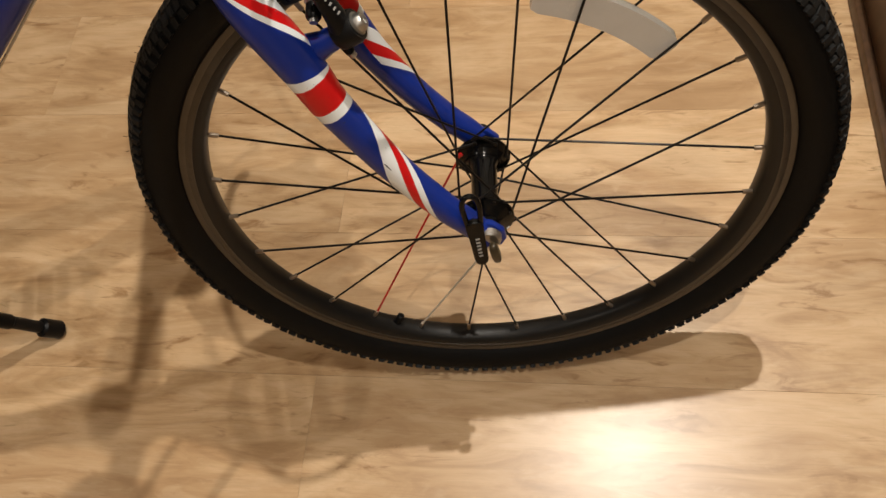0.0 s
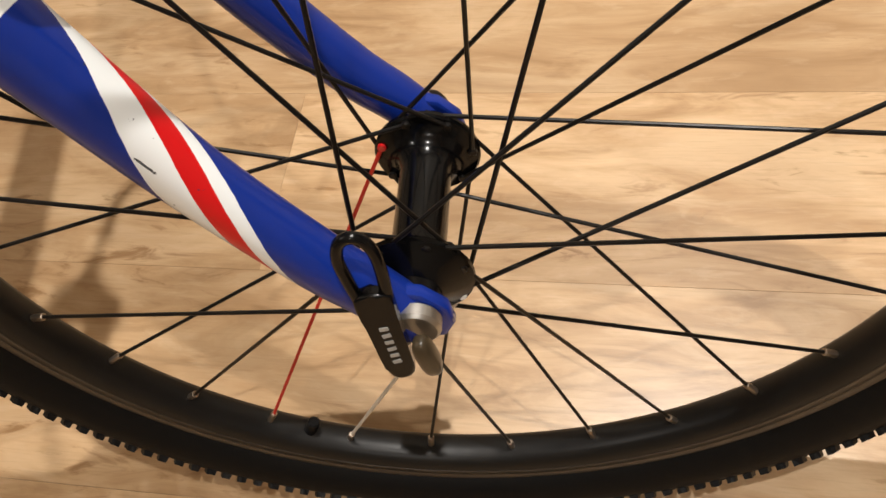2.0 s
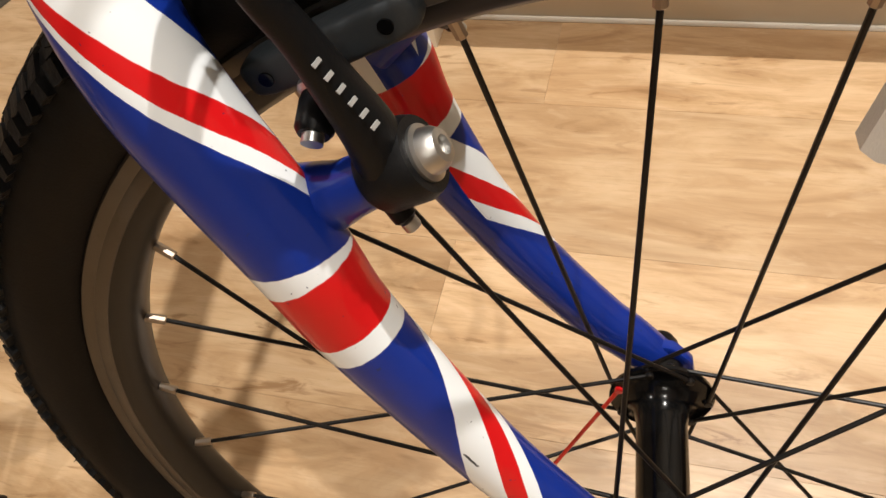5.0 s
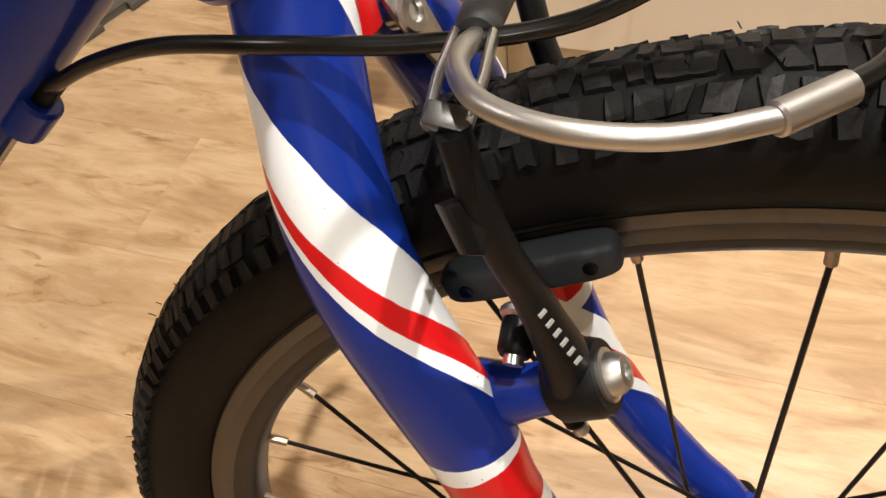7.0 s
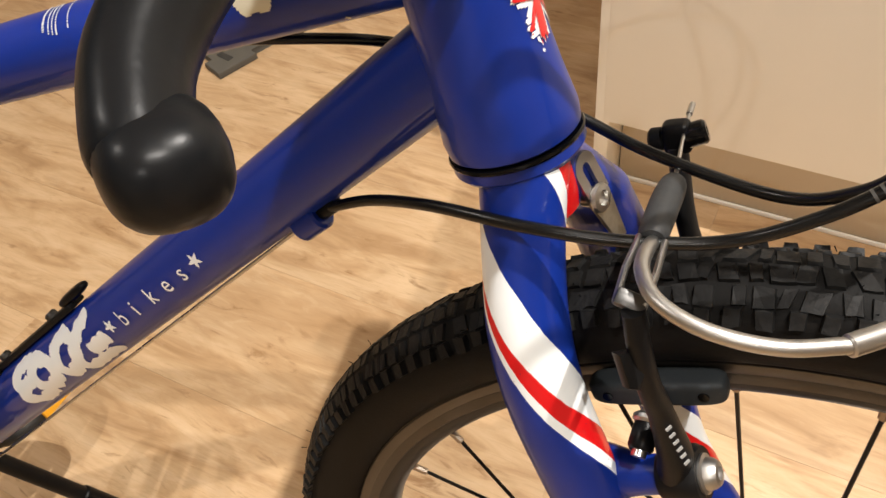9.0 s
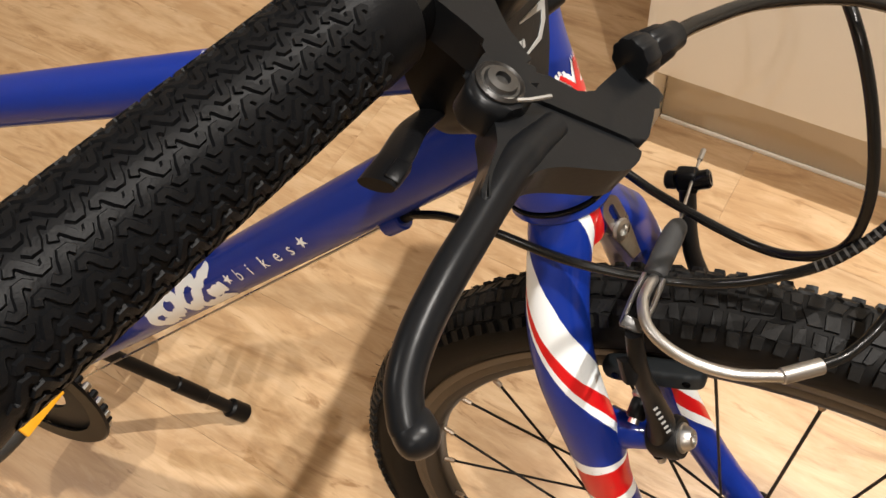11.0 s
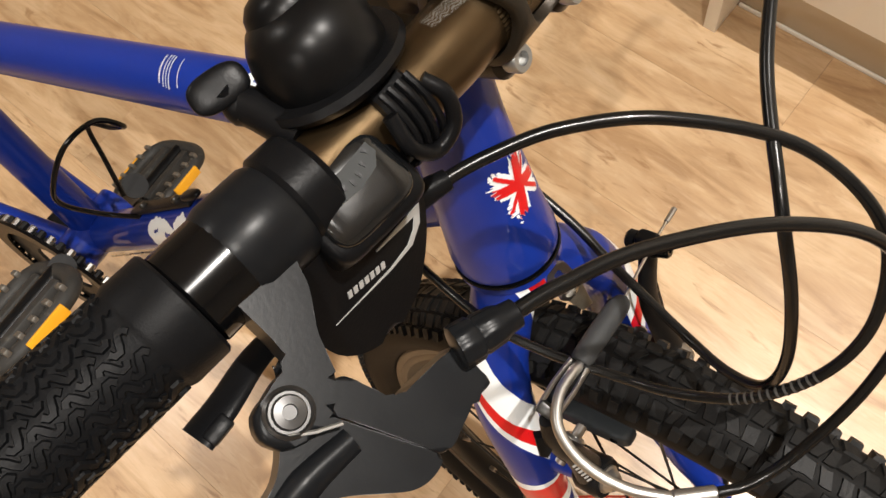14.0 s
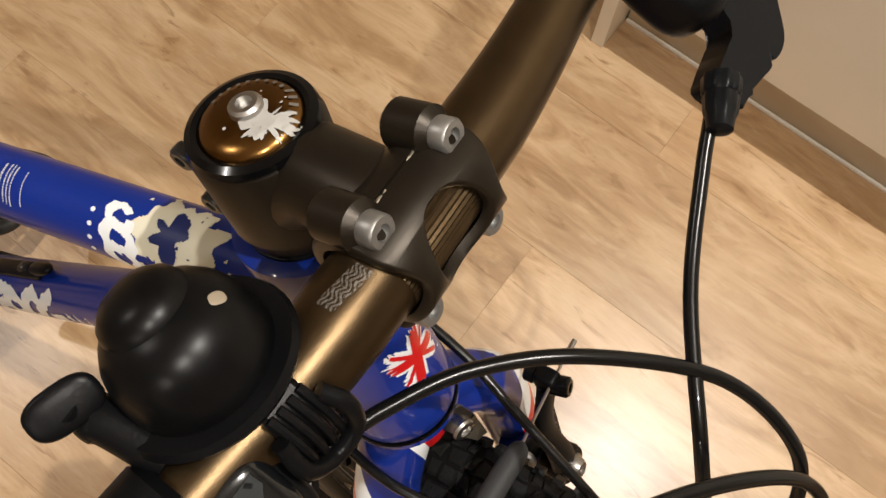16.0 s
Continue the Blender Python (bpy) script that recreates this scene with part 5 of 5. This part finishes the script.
def grip(s):
    ends = [bar_at(d, -1) for d in (GRIP_IN, GRIP_OUT)]
    t = (ends[1] - ends[0]).normalized()
    L = (ends[1] - ends[0]).length
    g = part("grip", side_of(lathe([(0.0120, 0), (0.0160, 0.0003), (0.0168, 0.0012), (0.0168, 0.012), (0.0163, 0.0135), (0.0158, 0.0145), (0.0158, L - 0.022), (0.0164, L - 0.020), (0.0172, L - 0.014), (0.0174, L - 0.003), (0.0160, L), (0.008, L)], ends[0], t, 40), s), grip_rubber, bike, "black rubber grip with a raised squiggle pattern", FORK)
    n = Vector((1, 0, 0))
    n = (n - t * n.dot(t)).normalized()
    b = t.cross(n)
    bm = bmesh.new()
    rows, cols, r = 23, 15, 0.0158
    du = (L - 0.038) / rows
    shape = [(-0.0034, -0.0006), (-0.0026, -0.0017), (-0.0012, -0.0018), (-0.0003, -0.0006), (0.0003, 0.0006), (0.0012, 0.0018), (0.0026, 0.0017), (0.0034, 0.0006)]

    def at(u, v, h):
        return ends[0] + t * u + (r + h) * (math.cos(v) * n + math.sin(v) * b)

    for i in range(rows):
        for j in range(cols):
            u0 = 0.0155 + du * (i + 0.5)
            v0 = 2 * math.pi * (j + (0.5 if i % 2 else 0.0)) / cols
            flip = 1 if i % 2 else -1
            line = [(u0 + a * 0.95, v0 + flip * c / r) for a, c in shape]
            w, h = 0.00105, 0.00080
            last = None
            for k, (u, v) in enumerate(line):
                p, q = line[max(0, k - 1)], line[min(7, k + 1)]
                ta = Vector((q[0] - p[0], (q[1] - p[1]) * r)).normalized()
                pu, pv = -ta.y * w, ta.x * w / r
                now = [bm.verts.new(at(u + pu * 1.2, v + pv * 1.2, -0.0003)), bm.verts.new(at(u + pu * 0.7, v + pv * 0.7, h)), bm.verts.new(at(u - pu * 0.7, v - pv * 0.7, h)), bm.verts.new(at(u - pu * 1.2, v - pv * 1.2, -0.0003))]
                if last:
                    for e in range(3):
                        bm.faces.new((last[e], last[e + 1], now[e + 1], now[e]))
                else:
                    bm.faces.new(now[::-1])
                if k == 7:
                    bm.faces.new(now)
                last = now
    tagged(part("grip_pattern", side_of(bm, s), grip_rubber, g, "raised rubber squiggles"), kind="stuff")
    return g


def brake_lever(s):
    c0, c1 = bar_at(0.094, -1), bar_at(0.127, -1)
    t = (c1 - c0).normalized()
    body = part("brake_lever", side_of(lathe([(0.0112, 0.008), (0.0146, 0.0085), (0.0155, 0.0105), (0.0157, 0.026), (0.0146, 0.0290), (0.0112, 0.0296)], c0, t, 36), s), grey_black, bike, "grey-black alloy brake lever clamped to the bar", FORK)
    band0, band1 = bar_at(0.120, -1), bar_at(0.1375, -1)
    part("clamp_band", side_of(rod(band0, band1, 0.0146, 32, 0.0008), s), gloss_black, body, "glossy black clamp band")
    pl = axes((-0.143, -0.130, 0.4865), (0.42, 0.06, 0.90), (0.90, 0, -0.42))      # the plane of the lever's plates

    def flat(pts, depth, lift, bevel, bm=None, segs=2):
        fine = []
        for p, q in zip(pts, pts[1:] + pts[:1]):
            k = max(1, round(math.dist(p, q) / 0.0045))
            fine += [(p[0] + (q[0] - p[0]) * i / k, p[1] + (q[1] - p[1]) * i / k, 0) for i in range(k)]
        pts = [p[:2] for p in spline(fine[-1:] + fine + fine[:2], 3)[3:-6]]
        return prism([((x + 0.143) * 1.10, y + 0.130) for x, y in pts], depth, pl @ pose(0, 0, lift), bevel, bm, segs)

    bracket_out = [(-0.172, -0.0995), (-0.1636, -0.1025), (-0.1553, -0.107), (-0.1472, -0.1147), (-0.1375, -0.1205), (-0.1335, -0.127), (-0.133, -0.135), (-0.137, -0.1425), (-0.1425, -0.144), (-0.147, -0.1405), (-0.148, -0.130), (-0.1477, -0.1248), (-0.1546, -0.1232), (-0.165, -0.122), (-0.172, -0.1215)]
    part("bracket", side_of(flat(bracket_out, 0.0115, -0.0036, 0.0026, segs=5), s), grey_black, body)
    horn = [(-0.1400, -0.1257), (-0.1359, -0.1185), (-0.1227, -0.1151), (-0.1201, -0.0999), (-0.1184, -0.0930), (-0.1060, -0.0955), (-0.1071, -0.1017), (-0.1054, -0.1149), (-0.1066, -0.1187), (-0.1331, -0.1281)]
    part("lever_body", side_of(flat(horn, 0.0125, -0.0068, 0.0012, segs=3), s), grey_black, body)
    base = [(-0.1345, -0.1292), (-0.1066, -0.1188), (-0.1053, -0.1198), (-0.1048, -0.1231), (-0.1056, -0.1275), (-0.1078, -0.1312), (-0.1118, -0.1350), (-0.1160, -0.1387), (-0.1200, -0.1425), (-0.1232, -0.1470), (-0.1254, -0.1530), (-0.1264, -0.1590), (-0.1282, -0.1640), (-0.1302, -0.1655), (-0.1318, -0.1630), (-0.1326, -0.1580), (-0.1340, -0.1490), (-0.1360, -0.1448), (-0.1382, -0.1412), (-0.1392, -0.1365)]
    part("lever_root", side_of(flat(base, 0.0112, -0.0072, 0.0014, segs=4), s), grey_black, body)
    blade = spline([(-0.1270, -0.1300, 0.4752), (-0.1292, -0.1420, 0.4762), (-0.1300, -0.151, 0.4765), (-0.1302, -0.160, 0.4760), (-0.1303, -0.170, 0.4749), (-0.1305, -0.184, 0.4735), (-0.1300, -0.198, 0.4710), (-0.1282, -0.2080, 0.4680), (-0.1248, -0.2140, 0.4652), (-0.1232, -0.2155, 0.4642)], 6)
    rr = [0.0044 + 0.0014 * min(1, k / 8) - 0.0008 * max(0, min(1, (k - 8) / 12)) - 0.0006 * max(0, (k - 30) / 24) for k in range(len(blade))]
    part("lever_blade", side_of(tube(blade, rr, 20, (0, 0, 1), flat=0.9), s), grey_black, body)
    part("lever_end", side_of(pillow((0.0108, 0.0096, 0.0088), axes((-0.1222, -0.2152, 0.4640), (0, 0, 1), (0.75, -0.6, 0)), 2.5), s), grey_black, body, "rounded ball end of the lever")
    part("pivot_cap", side_of(lathe([(0.0066, 0.0), (0.0066, 0.0012), (0.0058, 0.0019), (0.0052, 0.0013), (0.0045, 0.0013), (0.0040, 0.0024), (0.0020, 0.0027), (0.0018, 0.0014), (0, 0.0014)], pl @ Vector((0.002, -0.0048, 0.0017)), pl.to_3x3() @ Vector((0, 0, 1)), 32), s), pivot_metal, body, "polished pivot bolt")
    part("return_wire", side_of(tube([pl @ Vector((0.004, -0.0105, 0.0026)), pl @ Vector((0.010, -0.0045, 0.0030)), pl @ Vector((0.014, 0.0010, 0.0034))], 0.0006, 6), s), bolt_grey, body)
    bd = Vector((0.0075, 0.0175, -0.0006)).normalized()
    b0 = Vector((-0.1178, -0.0925, 0.4745))
    bm = lathe([(0.0052, -0.0030), (0.0064, -0.0026), (0.0066, -0.0016), (0.0064, 0.0030), (0.0056, 0.0040), (0.0060, 0.0048), (0.0055, 0.0105), (0.0046, 0.0125), (0.0042, 0.0165), (0.0028, 0.0172)], b0, bd, 40)
    for k, v in enumerate(bm.verts):
        if 0.0053 < (v.co - b0 - bd * (v.co - b0).dot(bd)).length and k % 4 < 2:
            w = v.co - b0
            v.co -= (w - bd * w.dot(bd)) * 0.06
    part("barrel_adjuster", side_of(bm, s), grey_black, body, "ribbed black barrel adjuster")
    return body


def shifter(s):
    FN = Vector((0.954, 0.066, 0.30)).normalized()
    face = axes(Vector((-0.155, -0.085, 0.462)), FN, (0, 1, 0))
    outline = [(-0.0270, 0.0200), (-0.0275, 0.0060), (-0.0250, -0.0080), (-0.0180, -0.0185), (-0.0080, -0.0250), (0.0020, -0.0258), (0.0110, -0.0225), (0.0190, -0.0150), (0.0250, -0.0060), (0.0285, 0.0040), (0.0280, 0.0200), (0.0240, 0.0290), (-0.0230, 0.0290)]
    outline = [p[:2] for p in spline([(x, y, 0) for x, y in outline + outline[:1]], 3)][:-1]
    pod = part("gear_shifter", side_of(prism(outline, 0.024, face @ pose(0, 0, -0.012), 0.0035, segs=4), s), black_plastic, bike, "black gear shifter pod with a display window", FORK)
    part("clamp", side_of(rod(bar_at(0.0895, -1), bar_at(0.1035, -1), 0.0157, 32, 0.0025), s), black_plastic, pod)
    wn = axes((-0.1622, -0.0785, 0.4945), (0.43, -0.08, 0.90), (0.88, -0.10, -0.44))
    part("window_housing", side_of(pillow((0.030, 0.035, 0.022), wn @ pose(0, 0, -0.0095), 6.0), s), black_plastic, pod)
    part("window", side_of(pillow((0.0235, 0.0295, 0.0130), wn @ pose(0.0005, 0, -0.0020), 4.5), s), smoke_window, pod, "smoked gear display window")
    part("display_strip", side_of(prism([(-0.0060, -0.0105), (-0.0010, -0.0112), (0.0012, -0.0060), (0.0016, 0.0010), (0.0002, 0.0075), (-0.0030, 0.0105), (-0.0066, 0.0100), (-0.0055, 0.0)], 0.0004, wn @ pose(0, 0, 0.0045)), s), display_card, pod, "pale gear number strip")
    for k in range(7):
        part("gear_mark", side_of(box((0.0019, 0.0011, 0.0003), wn @ pose(-0.0010 - 0.0042 * (k / 3 - 1) ** 2, -0.0082 + 0.0027 * k, 0.0049, 0, 0, 12 * (k - 3))), s), red_paint if k == 0 else black_plastic, pod)
    for k in range(7):
        part("print_bar", side_of(box((0.0016, 0.0024, 0.0004), face @ pose(-0.0108 + 0.00235 * k, 0.0042 - 0.0008 * k, 0.0001, 0, 0, -18)), s), mark_grey, pod)
    part("print_line", side_of(prism([(-0.0200, 0.0012), (0.0050, -0.0052), (0.0160, -0.0066), (0.0225, -0.0030), (0.0255, 0.0030), (0.0040, 0.0062), (0.0040, 0.0056), (0.0215, 0.0010), (0.0190, -0.0025), (0.0145, -0.0048), (0.0050, -0.0044)], 0.0004, face @ pose(0, 0, 0.0001)), s), mark_grey, pod)
    paddle = spline([(-0.172, -0.104, 0.448), (-0.171, -0.124, 0.455), (-0.1680, -0.140, 0.458), (-0.1675, -0.152, 0.4580)], 5)
    part("thumb_paddle", side_of(tube(paddle, [0.0044 + 0.0001 * k for k in range(len(paddle))], 16, (1, 0, 0.2), flat=0.42), s), black_plastic, pod, "black thumb paddle")
    part("paddle_stop", side_of(box((0.0050, 0.0085, 0.0040), axes((-0.1640, -0.1465, 0.4590), (0.3, 0, 0.95), (0, 1, 0)) @ pose(0, 0, 0, 0, 0, 90), 0.0010), s), black_plastic, pod)
    part("cable_exit", side_of(tube([(-0.1660, -0.064, 0.4555), (-0.1625, -0.0550, 0.4560), (-0.1580, -0.0440, 0.4560)], [0.0056, 0.0050, 0.0036], 16), s), black_plastic, pod)
    return pod


for s in (-1, 1):
    grip(s)
    held = brake_lever(s)
part("lever_perch", pillow((0.040, 0.036, 0.026), axes((-0.150, 0.130, 0.491), (0.33, 0, 0.94), (0.94, 0, -0.33)), 3.4), black_plastic, held, "black plastic perch of the lever")
shifter(-1)

# bell
BAX = Vector((-0.46, 0.0, 0.88)).normalized()
bell_base = Vector((-0.1875, -0.0540, 0.5010))
bell = part("bell", lathe([(0.0185, 0.0020), (0.0190, 0.0040), (0.0189, 0.0080), (0.0183, 0.0125), (0.0170, 0.0165), (0.0148, 0.0200), (0.0115, 0.0228), (0.0065, 0.0246), (0.0, 0.0252)], bell_base, BAX, 48), bell_black, bike, "glossy black dome bell on the handlebar", FORK)
part("bell_knob", lathe([(0.0118, -0.0020), (0.0116, 0.0008), (0.0104, 0.0036), (0.0080, 0.0058), (0.0044, 0.0071), (0.0, 0.0075)], bell_base + BAX * 0.0192 + Vector((-0.0045, 0.0005, 0.0)), BAX + Vector((-0.30, 0, 0)), 32), bell_black, bell)
chip_way = Vector((0.0087, 0.010, 0.0045)).normalized()
part("paint_chip", pillow((0.0046, 0.0036, 0.0008), axes(bell_base + BAX * 0.0205 + chip_way * 0.0139, chip_way + BAX * 1.3, (0.3, 1, 0)), 2.6), chip_bare, bell, "beige chip in the paint")
part("bell_tray", lathe([(0.008, -0.003), (0.0195, -0.0022), (0.0228, -0.0008), (0.0242, 0.0016), (0.0232, 0.0038), (0.0196, 0.0036), (0.008, 0.003)], bell_base, BAX, 44, closed=True), black_plastic, bell)
part("bell_clamp", rod(bar_at(0.056, -1), bar_at(0.068, -1), 0.0156, 32, 0.0015), black_plastic, bell)
for k in range(4):
    a = bar_at(0.0570 + 0.0032 * k, -1)
    part("strap_rib", tube([a + (Vector((math.cos(w), 0, math.sin(w)))) * 0.0168 for w in [radians(-40 + 14 * i) for i in range(9)]], 0.0012, 8), black_plastic, bell)
part("strap_loop", tube(spline([bar_at(0.055, -1) + Vector((0.009, 0, 0.014)), bar_at(0.053, -1) + Vector((0.0155, 0, 0.010)), bar_at(0.055, -1) + Vector((0.0190, 0, 0.001)), bar_at(0.063, -1) + Vector((0.0190, 0, -0.003)), bar_at(0.070, -1) + Vector((0.0170, 0, 0.005)), bar_at(0.069, -1) + Vector((0.010, 0, 0.013))], 5), 0.0024, 12), black_plastic, bell)
arm0 = bell_base + Vector((-0.010, -0.0215, 0.000))
pad = Vector((-0.2055, -0.0785, 0.5075))
part("striker_arm", tube(spline([bell_base + Vector((0.006, -0.0205, -0.002)), arm0, arm0.lerp(pad, 0.55) + Vector((0, 0, -0.003)), pad], 5), [0.0058] * 10 + [0.0052, 0.0046, 0.0040, 0.0036, 0.0034, 0.0034], 14, (0, 0, 1)), black_plastic, bell)
part("striker_pad", pillow((0.0178, 0.0112, 0.0040), axes(pad, (0.45, -0.25, 0.85), (0.3, 0.95, 0.05)), 2.8), black_plastic, bell, "oval thumb pad")

# drivetrain seen behind the near grip
ring = part("chainring", lathe([(0.030, -0.0015), (0.0660, -0.0015), (0.0685, 0.0), (0.0660, 0.0015), (0.030, 0.0015)], BB + Vector((0, -0.046, 0)), Y, 72, closed=True), pedal_grey, bike, "dark worn chainring with its chain", MAIN)
for k in range(44):
    a = 2 * math.pi * k / 44
    p = BB + Vector((0.0700 * math.cos(a), -0.046, 0.0700 * math.sin(a)))
    part("chain_link", rod(p + Vector((0, -0.0042, 0)), p + Vector((0, 0.0042, 0)), 0.0036, 8, 0.0008), steel if k % 2 else matt_black, ring)
part("chain_guard", lathe([(0.058, -0.0068), (0.0745, -0.0072), (0.0765, -0.0052), (0.0750, -0.0040), (0.058, -0.0046)], BB + Vector((0, -0.046, 0)), Y, 64, closed=True), black_plastic, ring)
PD = Vector((0.58, 0, 0.814))
crank = part("crank_arm", tube([BB + Vector((0, -0.058, 0)), BB + Vector((0, -0.064, 0)) + PD * 0.07, BB + Vector((0, -0.068, 0)) + PD * 0.126], [0.0130, 0.0098, 0.0110], 18, (0, 1, 0), 1.0), matt_black, bike, "black crank arm", MAIN)
part("crank_arm", tube([BB + Vector((0, 0.058, 0)), BB + Vector((0, 0.064, 0)) - PD * 0.07, BB + Vector((0, 0.068, 0)) - PD * 0.140], [0.0130, 0.0098, 0.0110], 18, (0, 1, 0), 1.0), matt_black, bike, "black crank arm", MAIN)


def pedal(c, s, tilt):
    m = Matrix.Translation(c) @ pose(0, 0, 0, 0, tilt, 0)
    p = part("pedal", rod(m @ Vector((0, -0.042 * s, 0)), m @ Vector((0, 0.046 * s, 0)), 0.0085, 16, 0.001), black_plastic, bike, "grey plastic pedal with amber reflectors", MAIN)
    loop = [(0.047 * math.copysign(abs(math.cos(a)) ** 0.55, math.cos(a)), 0.045 * math.copysign(abs(math.sin(a)) ** 0.55, math.sin(a)), 0.0) for a in [2 * math.pi * k / 40 for k in range(41)]]
    part("pedal_cage", tube([m @ Vector(q) for q in loop], 0.0078, 10, (0, 0, 1), cap=False), pedal_grey, p)
    for e in (-1, 1):
        part("pedal_web", box((0.012, 0.074, 0.014), m @ pose(e * 0.019, 0, 0), 0.003), pedal_grey, p)
        part("pedal_reflector", box((0.004, 0.038, 0.011), m @ pose(e * 0.0560, 0, 0), 0.001), orange_plastic, p, "amber reflector")
        for k in range(5):
            part("pedal_tooth", box((0.009, 0.005, 0.006), m @ pose(e * 0.045, -0.030 + 0.015 * k, 0.0085), 0.001), pedal_metal, p)
    return p


pedal(BB + Vector((0, -0.118, 0)) + PD * 0.126, 1, -32)
pedal(BB + Vector((0.02, 0.118, 0.01)) - PD * 0.140, -1, -25)
# bottle cage on the down tube
UPN = Vector((-dt_dir.z, 0, dt_dir.x)) if dt_dir.x > 0 else Vector((dt_dir.z, 0, -dt_dir.x))
if UPN.z < 0:
    UPN = -UPN
cage_root = DT0.lerp(DT1, 0.635) + UPN * 0.0212
cage = part("bottle_cage", box((0.125, 0.012, 0.004), axes(cage_root, UPN, dt_dir), 0.001), matt_black, bike, "black wire bottle cage on the down tube", MAIN)
wire = [(-0.5298, 0.0193, 0.0801), (-0.551, 0.0329, 0.1054), (-0.5595, 0.041, 0.1369), (-0.5339, 0.0444, 0.1449), (-0.5094, 0.0423, 0.1642), (-0.5148, 0.0272, 0.1847), (-0.5197, -0.0004, 0.1849), (-0.5248, -0.0219, 0.163), (-0.5301, -0.0271, 0.1347), (-0.517, -0.0085, 0.101), (-0.4764, 0.0112, 0.0978)]
part("cage_wire", tube(spline(wire, 7), 0.0022, 10), gloss_black, cage)
part("cage_tip", pillow((0.030, 0.010, 0.006), axes(cage_root - dt_dir * 0.066 + UPN * 0.004, UPN, dt_dir), 2.6), black_plastic, cage)
for d in (-0.035, 0.035):
    part("cage_bolt", rod(cage_root + dt_dir * d, cage_root + dt_dir * d + UPN * 0.0055, 0.0038, 14, 0.0012), pivot_metal, cage)
# kickstand
stand_top = MAIN @ (BB + Vector((-0.045, 0.020, -0.018)))
stand_foot = Vector((-0.552, 0.024, 0.0))
d = (stand_top - stand_foot).normalized()
stand = part("kickstand", rod(stand_top, stand_foot + d * 0.02, 0.0075, 16, 0.001), matt_black, bike, "black kickstand with a rubber foot")
part("stand_sleeve", rod(stand_foot + d * 0.075, stand_foot + d * 0.125, 0.0092, 16, 0.002), black_plastic, stand)
part("rubber_foot", rod(stand_foot + Vector((0, 0, 0.004)), stand_foot + d * 0.034, 0.0118, 18, 0.003), black_plastic, stand, "black rubber foot")
part("mount_plate", box((0.060, 0.045, 0.012), MAIN @ axes(BB + Vector((-0.040, 0.010, -0.024)), (0, 0, 1)), 0.003), matt_black, stand)
